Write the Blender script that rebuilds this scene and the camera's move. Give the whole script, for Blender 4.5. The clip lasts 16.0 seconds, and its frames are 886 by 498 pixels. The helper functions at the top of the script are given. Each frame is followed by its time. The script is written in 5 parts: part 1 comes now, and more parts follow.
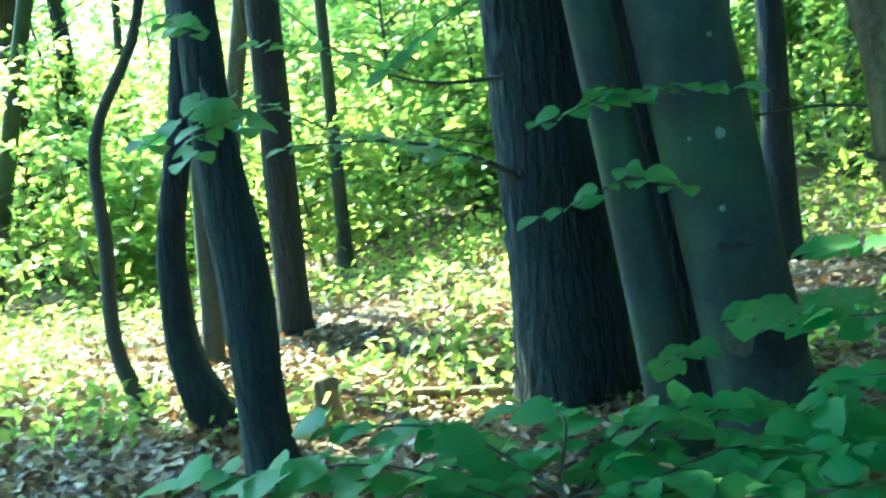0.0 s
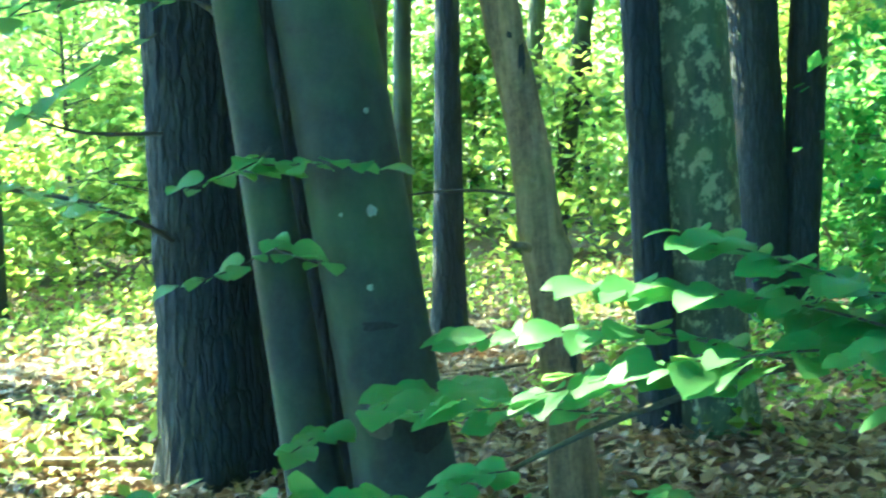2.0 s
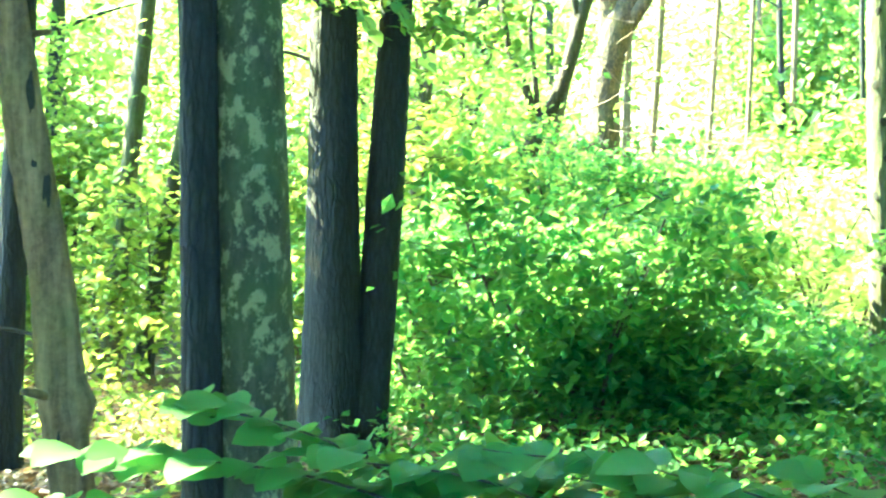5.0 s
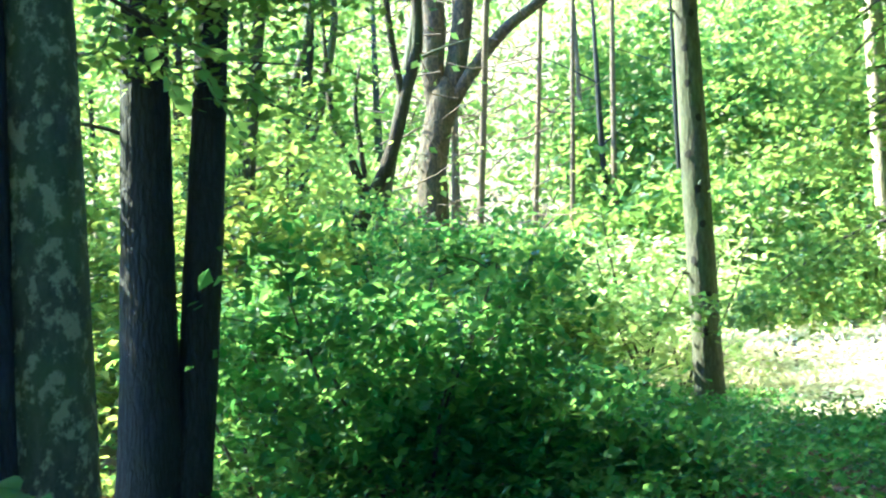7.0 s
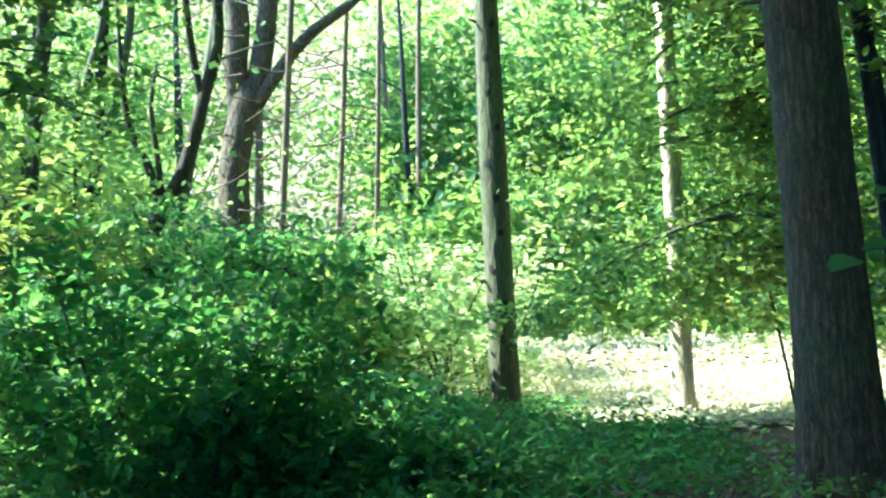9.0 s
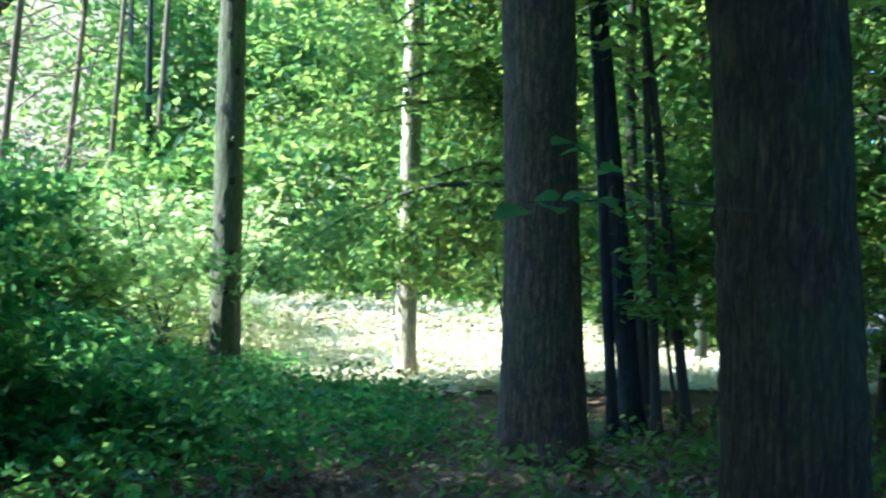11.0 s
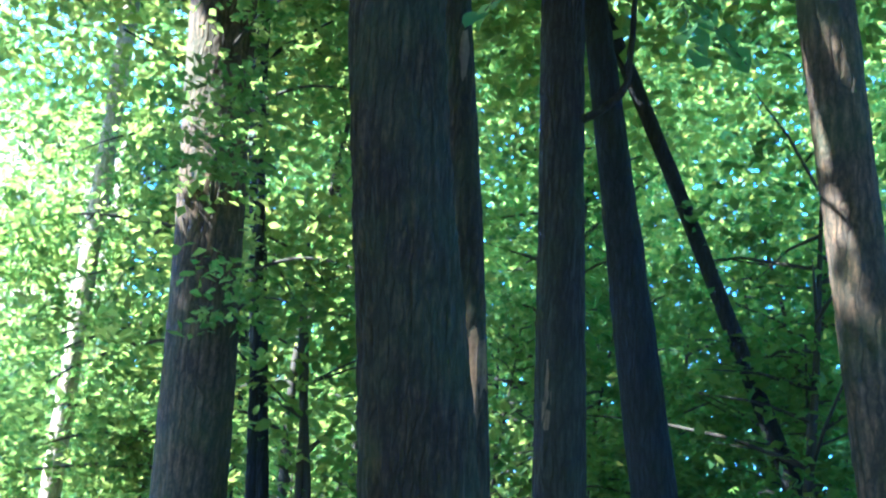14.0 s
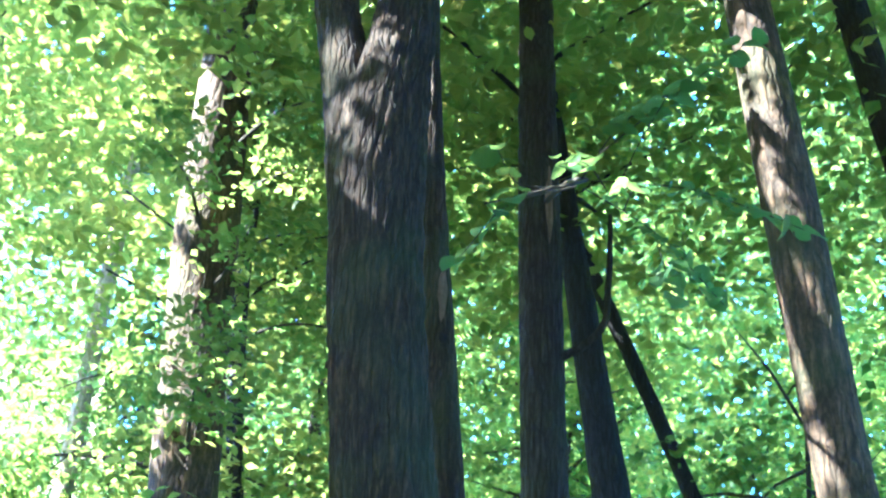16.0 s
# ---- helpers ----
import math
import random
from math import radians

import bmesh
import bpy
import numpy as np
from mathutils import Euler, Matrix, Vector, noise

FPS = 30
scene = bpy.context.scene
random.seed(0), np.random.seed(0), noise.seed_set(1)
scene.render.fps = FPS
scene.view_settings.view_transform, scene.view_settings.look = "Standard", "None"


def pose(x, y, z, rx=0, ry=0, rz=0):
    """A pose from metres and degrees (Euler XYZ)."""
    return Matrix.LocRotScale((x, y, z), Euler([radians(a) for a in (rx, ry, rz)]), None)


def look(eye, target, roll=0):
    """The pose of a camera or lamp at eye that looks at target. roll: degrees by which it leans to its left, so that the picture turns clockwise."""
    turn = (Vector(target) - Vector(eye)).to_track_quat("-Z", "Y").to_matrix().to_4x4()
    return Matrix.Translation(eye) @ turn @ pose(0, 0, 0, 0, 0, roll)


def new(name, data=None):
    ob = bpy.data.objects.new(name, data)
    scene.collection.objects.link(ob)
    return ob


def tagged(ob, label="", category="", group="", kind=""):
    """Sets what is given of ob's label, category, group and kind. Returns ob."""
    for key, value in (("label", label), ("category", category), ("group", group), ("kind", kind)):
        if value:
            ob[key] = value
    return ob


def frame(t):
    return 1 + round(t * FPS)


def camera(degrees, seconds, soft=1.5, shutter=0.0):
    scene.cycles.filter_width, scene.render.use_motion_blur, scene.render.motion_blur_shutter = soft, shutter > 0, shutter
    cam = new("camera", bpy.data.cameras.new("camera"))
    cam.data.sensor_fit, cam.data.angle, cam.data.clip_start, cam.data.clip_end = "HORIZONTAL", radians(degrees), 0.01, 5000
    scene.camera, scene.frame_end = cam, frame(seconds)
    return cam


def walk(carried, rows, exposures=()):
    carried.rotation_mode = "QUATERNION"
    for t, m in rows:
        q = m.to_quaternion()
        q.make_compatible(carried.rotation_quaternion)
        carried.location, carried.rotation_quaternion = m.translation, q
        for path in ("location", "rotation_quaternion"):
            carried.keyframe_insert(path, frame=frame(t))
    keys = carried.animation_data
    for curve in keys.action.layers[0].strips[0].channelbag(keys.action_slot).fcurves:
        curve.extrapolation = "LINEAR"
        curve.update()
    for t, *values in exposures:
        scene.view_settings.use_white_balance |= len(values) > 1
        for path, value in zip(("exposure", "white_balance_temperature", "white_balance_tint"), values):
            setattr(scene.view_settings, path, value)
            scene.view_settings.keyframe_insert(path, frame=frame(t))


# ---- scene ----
# The path: seconds, eye, yaw to the left of +y, pitch up, roll.
PATH = [
    (0.0, 0.000, 0.000, 1.431, -0.00, -6.04, -8.13),
    (0.5, 0.056, 0.023, 1.425, -2.96, -5.26, -6.68),
    (1.0, 0.116, 0.048, 1.433, -7.61, -5.56, -5.42),
    (1.5, 0.160, 0.117, 1.452, -12.05, -5.49, -4.30),
    (2.0, 0.207, 0.159, 1.471, -14.94, -4.97, -3.36),
    (2.5, 0.295, 0.183, 1.484, -18.88, -3.98, -2.87),
    (3.0, 0.347, 0.205, 1.496, -20.99, -3.46, -2.19),
    (3.5, 0.357, 0.195, 1.530, -23.62, -3.02, -1.11),
    (4.0, 0.417, 0.211, 1.557, -26.58, -2.28, -0.75),
    (4.5, 0.495, 0.216, 1.576, -30.54, -1.00, -0.13),
    (5.0, 0.556, 0.224, 1.557, -33.47, 0.17, -0.09),
    (5.5, 0.606, 0.234, 1.538, -35.70, 1.24, -0.46),
    (6.0, 0.651, 0.245, 1.523, -37.55, 2.20, -1.06),
    (6.5, 0.692, 0.260, 1.512, -39.33, 3.05, -1.72),
    (7.0, 0.730, 0.284, 1.506, -41.38, 3.79, -2.28),
    (7.5, 0.765, 0.332, 1.518, -43.99, 4.41, -2.55),
    (8.0, 0.796, 0.356, 1.521, -46.16, 4.60, -2.59),
    (8.5, 0.880, 0.346, 1.506, -48.35, 4.40, -2.45),
    (9.0, 0.990, 0.325, 1.489, -50.55, 3.85, -2.20),
    (9.5, 1.109, 0.300, 1.469, -52.95, 3.05, -1.90),
    (10.0, 1.225, 0.278, 1.447, -55.70, 2.30, -1.40),
    (10.5, 1.324, 0.266, 1.422, -58.93, 1.87, -0.45),
    (11.0, 1.385, 0.283, 1.422, -62.60, 1.93, 1.72),
    (11.5, 1.436, 0.282, 1.428, -67.34, 3.37, 3.35),
    (12.0, 1.468, 0.284, 1.436, -70.64, 4.60, 5.56),
    (12.5, 1.470, 0.291, 1.475, -74.20, 8.62, 7.40),
    (13.0, 1.441, 0.279, 1.502, -76.25, 14.25, 6.40),
    (13.5, 1.358, 0.261, 1.504, -77.76, 17.90, 4.00),
    (14.0, 1.362, 0.246, 1.526, -78.16, 20.28, 3.49),
    (14.5, 1.352, 0.241, 1.545, -78.34, 23.23, 2.77),
    (15.0, 1.358, 0.235, 1.568, -78.82, 25.75, 2.81),
    (15.5, 1.365, 0.243, 1.579, -78.94, 28.55, 2.54),
    (16.0, 1.390, 0.240, 1.594, -78.46, 31.40, 2.74),
]


def aimed(x, y, z, yaw, pitch, roll):
    return pose(x, y, z, 0, 0, yaw) @ pose(0, 0, 0, 90 + pitch) @ pose(0, 0, 0, 0, 0, roll)


cam = camera(40.8, 16.0, soft=2.2, shutter=0.35)
EXPOSURES = [(0.0, 3.95, 3550, -17), (2.0, 4.65, 3700, -17), (3.5, 5.0, 3900, -18), (4.6, 5.2, 4050, -19), (6.6, 3.7, 3750, 2), (7.5, 3.25, 3700, 0), (8.2, 3.1, 3650, 0), (10.4, 2.75, 3500, 4), (12.0, 2.65, 3400, 11),
             (13.0, 2.75, 3220, 17), (13.6, 3.2, 3400, 17), (14.2, 3.8, 3550, 18), (15.0, 4.0, 3600, 20), (16.0, 4.3, 3650, 20)]
walk(cam, [(t, aimed(*row)) for t, *row in PATH], EXPOSURES)

# ---- light ----
SUN_YAW, SUN_UP = 30.0, 44.0
to_sun = Vector((-math.sin(radians(SUN_YAW)) * math.cos(radians(SUN_UP)), math.cos(radians(SUN_YAW)) * math.cos(radians(SUN_UP)), math.sin(radians(SUN_UP))))
world = bpy.data.worlds.new("sky")
scene.world = world
world.use_nodes = True
wn = world.node_tree.nodes
sky = wn.new("ShaderNodeTexSky")
sky.sky_type = "NISHITA"
sky.sun_disc = False
sky.sun_elevation = radians(SUN_UP)
sky.sun_rotation = radians(-SUN_YAW)
sky.air_density, sky.dust_density, sky.ozone_density = 1.2, 2.4, 3.0
wn["Background"].inputs["Strength"].default_value = 0.13
world.node_tree.links.new(sky.outputs[0], wn["Background"].inputs["Color"])
sun_data = bpy.data.lights.new("sun", "SUN")
sun_data.energy, sun_data.angle, sun_data.color = 5.0, radians(0.55), (1.0, 0.67, 0.25)
sun = new("sun", sun_data)
sun.matrix_world = look(to_sun * 60, (0, 0, 0))


# The bright hazy sky low over the land, far behind the woods.
m_haze = bpy.data.materials.new("bright_haze")
m_haze.use_nodes = True
m_haze.node_tree.nodes["Principled BSDF"].inputs["Base Color"].default_value = (0, 0, 0, 1)
m_haze.node_tree.nodes["Principled BSDF"].inputs["Emission Color"].default_value = (1.0, 0.63, 0.22, 1)
m_haze.node_tree.nodes["Principled BSDF"].inputs["Emission Strength"].default_value = 0.26
m_haze.node_tree.nodes["Principled BSDF"].inputs["Specular IOR Level"].default_value = 0.0
haze = bpy.data.meshes.new("backdrop")
ring = [(6 + 120 * math.sin(radians(a)), 6 + 120 * math.cos(radians(a))) for a in range(-48, 65, 4)]
haze.from_pydata([(x, y, z) for x, y in ring for z in (-1.0, 60.0)], [], [(2 * k, 2 * k + 2, 2 * k + 3, 2 * k + 1) for k in range(len(ring) - 1)])
haze.materials.append(m_haze)
tagged(new("backdrop", haze), "bright hazy sky low behind the woods", "sky", "", "structure")


# ---- materials ----
def material(name):
    m = bpy.data.materials.new(name)
    m.use_nodes = True
    return m, m.node_tree.nodes, m.node_tree.links, m.node_tree.nodes["Principled BSDF"]


def ramp(nodes, links, source, stops):
    r = nodes.new("ShaderNodeValToRGB")
    while len(r.color_ramp.elements) < len(stops):
        r.color_ramp.elements.new(0.5)
    for e, (p, c) in zip(r.color_ramp.elements, stops):
        e.position, e.color = p, (*c, 1)
    links.new(source, r.inputs["Fac"])
    return r.outputs["Color"]


def noise_of(nodes, links, vector, scale, detail=4.0, rough=0.6):
    n = nodes.new("ShaderNodeTexNoise")
    n.inputs["Scale"].default_value, n.inputs["Detail"].default_value, n.inputs["Roughness"].default_value = scale, detail, rough
    links.new(vector, n.inputs["Vector"])
    return n.outputs["Fac"]


def stretched(nodes, links, scale):
    c, m = nodes.new("ShaderNodeTexCoord"), nodes.new("ShaderNodeMapping")
    m.inputs["Scale"].default_value = scale
    links.new(c.outputs["Object"], m.inputs["Vector"])
    return m.outputs["Vector"]


def mixed(nodes, links, fac, a, b, mode="MIX"):
    m = nodes.new("ShaderNodeMix")
    m.data_type, m.blend_type = "RGBA", mode
    for key, value in ((0, fac), (6, a), (7, b)):
        if isinstance(value, (float, int)):
            m.inputs[key].default_value = value
        elif isinstance(value, tuple):
            m.inputs[key].default_value = (*value, 1)
        else:
            links.new(value, m.inputs[key])
    return m.outputs[2]


def bark(name, dark, mid, light, ridge=(9, 9, 1.2), grain=6.0, blotch=None, moss=0.0, bump=0.6, plates=0.0):
    """Bark: upright furrows, fine grain, pale lichen blotches and green algae."""
    m, nodes, links, bsdf = material(name)
    long_v, even_v = stretched(nodes, links, ridge), stretched(nodes, links, (1, 1, 1))
    furrow = noise_of(nodes, links, long_v, grain, 6.0, 0.65)
    fine = noise_of(nodes, links, even_v, 38.0, 5.0, 0.7)
    large = noise_of(nodes, links, even_v, 1.7, 3.0, 0.5)
    color = ramp(nodes, links, furrow, [(0.33, dark), (0.5, mid), (0.68, light)])
    color = mixed(nodes, links, 0.35, color, ramp(nodes, links, fine, [(0.3, dark), (0.7, light)]))
    height = mixed(nodes, links, 0.3, furrow, fine)
    if plates:
        warp = nodes.new("ShaderNodeVectorMath")
        warp.operation = "MULTIPLY_ADD"
        jitter = nodes.new("ShaderNodeTexNoise")
        jitter.inputs["Scale"].default_value = 9.0
        links.new(even_v, jitter.inputs["Vector"])
        links.new(jitter.outputs["Color"], warp.inputs[0])
        warp.inputs[1].default_value = (0.9, 0.9, 0.9)
        links.new(stretched(nodes, links, (plates, plates, plates * 0.13)), warp.inputs[2])
        cell = nodes.new("ShaderNodeTexVoronoi")
        cell.feature = "DISTANCE_TO_EDGE"
        cell.inputs["Scale"].default_value = 1.0
        links.new(warp.outputs[0], cell.inputs["Vector"])
        crack = ramp(nodes, links, cell.outputs["Distance"], [(0.0, (0.25, 0.25, 0.25)), (0.16, (0.75, 0.75, 0.75)), (0.45, (1, 1, 1))])
        color = mixed(nodes, links, crack, dark, color)
        height = mixed(nodes, links, 0.65, height, crack)
    if moss:
        cover = ramp(nodes, links, large, [(0.45, (0, 0, 0)), (0.65, (moss, moss, moss))])
        color = mixed(nodes, links, cover, color, (0.09, 0.13, 0.035))
    if blotch:
        spots = noise_of(nodes, links, stretched(nodes, links, (1.0, 1.0, 0.75)), 13.0, 5.0, 0.66)
        cover = ramp(nodes, links, spots, [(0.52, (0, 0, 0)), (0.6, (1, 1, 1))])
        color = mixed(nodes, links, cover, color, blotch)
    links.new(color, bsdf.inputs["Base Color"])
    bsdf.inputs["Roughness"].default_value = 0.85
    b = nodes.new("ShaderNodeBump")
    b.inputs["Strength"].default_value, b.inputs["Distance"].default_value = bump, 0.02
    links.new(height, b.inputs["Height"])
    links.new(b.outputs["Normal"], bsdf.inputs["Normal"])
    return m


def leaf_material(name, low, high, through_low, through_high, part_through=0.5):
    """A thin leaf: waxy top, light shining through, each leaf a little different."""
    m, nodes, links, bsdf = material(name)
    g = nodes.new("ShaderNodeNewGeometry")
    isle = g.outputs["Random Per Island"]
    links.new(ramp(nodes, links, isle, [(0.0, low), (1.0, high)]), bsdf.inputs["Base Color"])
    bsdf.inputs["Roughness"].default_value = 0.5
    bsdf.inputs["Specular IOR Level"].default_value = 0.3
    t = nodes.new("ShaderNodeBsdfTranslucent")
    links.new(ramp(nodes, links, isle, [(0.0, through_low), (1.0, through_high)]), t.inputs["Color"])
    mix = nodes.new("ShaderNodeMixShader")
    mix.inputs[0].default_value = part_through
    links.new(bsdf.outputs[0], mix.inputs[1])
    links.new(t.outputs[0], mix.inputs[2])
    links.new(mix.outputs[0], nodes["Material Output"].inputs["Surface"])
    return m


def big_leaf_material(name):
    """The near leaves: as the others, varied from leaf to leaf, with paler veins across."""
    m, nodes, links, bsdf = material(name)
    info = nodes.new("ShaderNodeObjectInfo")
    v = stretched(nodes, links, (1, 1, 1))
    blot = noise_of(nodes, links, v, 30.0)
    color = ramp(nodes, links, info.outputs["Random"], [(0.0, (0.078, 0.165, 0.05)), (1.0, (0.112, 0.215, 0.066))])
    color = mixed(nodes, links, ramp(nodes, links, blot, [(0.4, (0, 0, 0)), (0.75, (0.5, 0.5, 0.5))]), color, (0.09, 0.165, 0.055))
    w = nodes.new("ShaderNodeTexWave")
    w.bands_direction = "Y"
    w.inputs["Scale"].default_value, w.inputs["Distortion"].default_value = 24.0, 1.0
    links.new(v, w.inputs["Vector"])
    color = mixed(nodes, links, ramp(nodes, links, w.outputs["Fac"], [(0.8, (0, 0, 0)), (1.0, (0.22, 0.22, 0.22))]), color, (0.11, 0.2, 0.08))
    links.new(color, bsdf.inputs["Base Color"])
    bsdf.inputs["Roughness"].default_value = 0.55
    bsdf.inputs["Specular IOR Level"].default_value = 0.3
    t = nodes.new("ShaderNodeBsdfTranslucent")
    t.inputs["Color"].default_value = (0.36, 0.56, 0.11, 1)
    mix = nodes.new("ShaderNodeMixShader")
    mix.inputs[0].default_value = 0.4
    links.new(bsdf.outputs[0], mix.inputs[1])
    links.new(t.outputs[0], mix.inputs[2])
    links.new(mix.outputs[0], nodes["Material Output"].inputs["Surface"])
    return m


# Furrowed grey bark with navy shade put into its colour: darker and bluer.
M_OAK = bark("bark_furrowed_navy_shade", (0.007, 0.008, 0.011), (0.021, 0.023, 0.031), (0.042, 0.045, 0.057), bump=0.9, plates=24.0)
M_BROWN = bark("bark_furrowed_brown", (0.008, 0.0078, 0.008), (0.032, 0.027, 0.023), (0.15, 0.092, 0.046), moss=0.25, bump=1.0, plates=26.0)
M_DARK_BROWN = bark("bark_furrowed_deep_brown", (0.011, 0.01, 0.011), (0.036, 0.031, 0.029), (0.095, 0.072, 0.055), moss=0.15, bump=1.0, plates=26.0)
M_TAN = bark("bark_flaking_tan", (0.018, 0.016, 0.014), (0.075, 0.059, 0.043), (0.3, 0.19, 0.095), ridge=(6, 6, 1.6), grain=5.0, moss=0.2, bump=0.9, plates=15.0)
M_BEECH = bark("bark_smooth_grey", (0.018, 0.02, 0.022), (0.034, 0.036, 0.035), (0.056, 0.056, 0.05), ridge=(3, 3, 2), grain=3.0, moss=0.5, bump=0.2)
M_OLIVE = bark("bark_olive_grey", (0.045, 0.045, 0.03), (0.12, 0.118, 0.075), (0.19, 0.18, 0.115), ridge=(5, 5, 1.5), moss=0.4, bump=0.6, plates=16.0)
M_LICHEN = bark("bark_lichen", (0.025, 0.029, 0.023), (0.056, 0.06, 0.043), (0.098, 0.098, 0.067), ridge=(4, 4, 1.5), blotch=(0.26, 0.25, 0.14), moss=0.5, bump=0.4)
M_DEAD = bark("bark_dead_tan", (0.03, 0.02, 0.013), (0.15, 0.1, 0.055), (0.35, 0.24, 0.125), ridge=(5, 5, 0.6), grain=4.0, moss=0.25, bump=0.7)
# Bark raised to cream, so that strong sun is already in its colour.
M_PALE_SUNLIT = bark("bark_pale_sunlit", (0.24, 0.195, 0.145), (0.58, 0.51, 0.4), (0.74, 0.66, 0.53), ridge=(6, 6, 2), bump=0.6, plates=18.0)
M_BARE = bark("bare_wood_tan", (0.06, 0.042, 0.026), (0.2, 0.135, 0.075), (0.34, 0.235, 0.13), ridge=(8, 8, 0.7), grain=4.0, bump=0.5)
M_PINE = bark("bark_pine", (0.05, 0.038, 0.028), (0.15, 0.11, 0.075), (0.25, 0.185, 0.125), ridge=(6, 6, 2), bump=0.6)
M_TWIG = bark("bark_twig", (0.025, 0.022, 0.02), (0.055, 0.05, 0.042), (0.09, 0.08, 0.065), ridge=(20, 20, 20), bump=0.2)
M_LEAF = leaf_material("leaf_green", (0.048, 0.105, 0.025), (0.098, 0.17, 0.034), (0.33, 0.46, 0.05), (0.64, 0.66, 0.09), 0.56)
# Shaded copy of the green leaf: the woods' shade is put into its colour.
M_LEAF_SHADED = leaf_material("leaf_shaded_green", (0.035, 0.088, 0.027), (0.072, 0.142, 0.035), (0.23, 0.38, 0.05), (0.47, 0.55, 0.085), 0.55)
M_LEAF_FAR = leaf_material("leaf_far", (0.058, 0.122, 0.034), (0.115, 0.19, 0.048), (0.34, 0.5, 0.06), (0.62, 0.7, 0.11), 0.6)
# Lit copy of the leaf: sun glare is put into its paler colour.
M_LEAF_SUNLIT = leaf_material("leaf_sunlit", (0.16, 0.25, 0.07), (0.26, 0.36, 0.1), (0.6, 0.7, 0.2), (0.8, 0.85, 0.35), 0.6)
M_LEAF_EMERALD = leaf_material("leaf_emerald", (0.029, 0.084, 0.027), (0.061, 0.136, 0.036), (0.16, 0.355, 0.054), (0.36, 0.53, 0.084), 0.53)
M_BIG_LEAF = big_leaf_material("leaf_broad")
M_LITTER = leaf_material("leaf_litter", (0.05, 0.03, 0.018), (0.38, 0.27, 0.16), (0.16, 0.08, 0.03), (0.3, 0.18, 0.07), 0.15)

M_PATCH = bark("lichen_pale", (0.16, 0.17, 0.14), (0.24, 0.25, 0.2), (0.32, 0.33, 0.27), ridge=(9, 9, 9), bump=0.3)
M_PATCH_TAN = bark("burl_tan", (0.05, 0.045, 0.036), (0.08, 0.07, 0.05), (0.11, 0.095, 0.07), ridge=(5, 5, 5), bump=0.3)
M_SCAR = bark("scar_dark", (0.008, 0.008, 0.008), (0.02, 0.02, 0.02), (0.035, 0.033, 0.03), ridge=(9, 9, 9), bump=0.3)
# Grass of the clearing, made almost white so its colour carries the sun's glare.
M_GRASS_SUNLIT = leaf_material("sunlit_pale_grass", (0.68, 0.63, 0.42), (0.82, 0.77, 0.55), (0.64, 0.6, 0.36), (0.78, 0.72, 0.46), 0.2)

M_SOIL, _n, _l, _b = material("forest_soil")
_v = stretched(_n, _l, (1, 1, 1))
_big, _small = noise_of(_n, _l, _v, 0.8), noise_of(_n, _l, _v, 22.0, 6.0, 0.7)
_cell = _n.new("ShaderNodeTexVoronoi")
_cell.inputs["Scale"].default_value = 16.0
_l.new(_v, _cell.inputs["Vector"])
_c = ramp(_n, _l, _small, [(0.3, (0.035, 0.024, 0.016)), (0.55, (0.11, 0.075, 0.045)), (0.75, (0.24, 0.17, 0.1))])
_c = mixed(_n, _l, 0.45, _c, mixed(_n, _l, 0.6, (0.16, 0.11, 0.065), _cell.outputs["Color"], "MULTIPLY"))
_c = mixed(_n, _l, ramp(_n, _l, _big, [(0.5, (0, 0, 0)), (0.65, (0.5, 0.5, 0.5))]), _c, (0.05, 0.08, 0.025))
_l.new(_c, _b.inputs["Base Color"])
_b.inputs["Roughness"].default_value = 0.95
_bp = _n.new("ShaderNodeBump")
_bp.inputs["Strength"].default_value, _bp.inputs["Distance"].default_value = 0.9, 0.03
_l.new(_small, _bp.inputs["Height"])
_l.new(_bp.outputs["Normal"], _b.inputs["Normal"])

# ---- helpers of this place ----
rng = np.random.default_rng(7)


def mesh_of(name, verts, faces, mat, smooth=True):
    """A mesh from arrays: verts (n, 3), faces (m, 3 or 4)."""
    verts, faces = np.asarray(verts, np.float32), np.asarray(faces, np.int32)
    me = bpy.data.meshes.new(name)
    m, k = faces.shape
    me.vertices.add(len(verts))
    me.vertices.foreach_set("co", verts.ravel())
    me.loops.add(m * k)
    me.loops.foreach_set("vertex_index", faces.ravel())
    me.polygons.add(m)
    me.polygons.foreach_set("loop_start", np.arange(m, dtype=np.int32) * k)
    me.polygons.foreach_set("use_smooth", np.full(m, smooth))
    me.materials.append(mat)
    me.update(calc_edges=True)
    me.validate()
    return me


def part(name, mesh, parent, label=""):
    ob = new(name, mesh)
    ob.parent = parent
    return tagged(ob, label)


def thing(name, place, label, category, group=""):
    ob = new(name)
    ob.location = place
    ob.empty_display_size = 0.2
    return tagged(ob, label, category, group)


def gz(x, y):
    """Height of the forest floor."""
    ahead, across = 0.85 * x + 0.53 * y, 0.85 * y - 0.53 * x
    u = np.clip((ahead - 19.0) / 14.0, 0, 1)
    rise = 1.5 * u * u * (3 - 2 * u) * np.exp(-((across / 13.0) ** 2))
    return rise + 0.07 * np.sin(x * 0.55 + 0.6) * np.cos(y * 0.47) + 0.04 * np.sin(1.3 * x + 0.7 * y) + 0.02 * np.sin(3.1 * x - 2.3 * y)


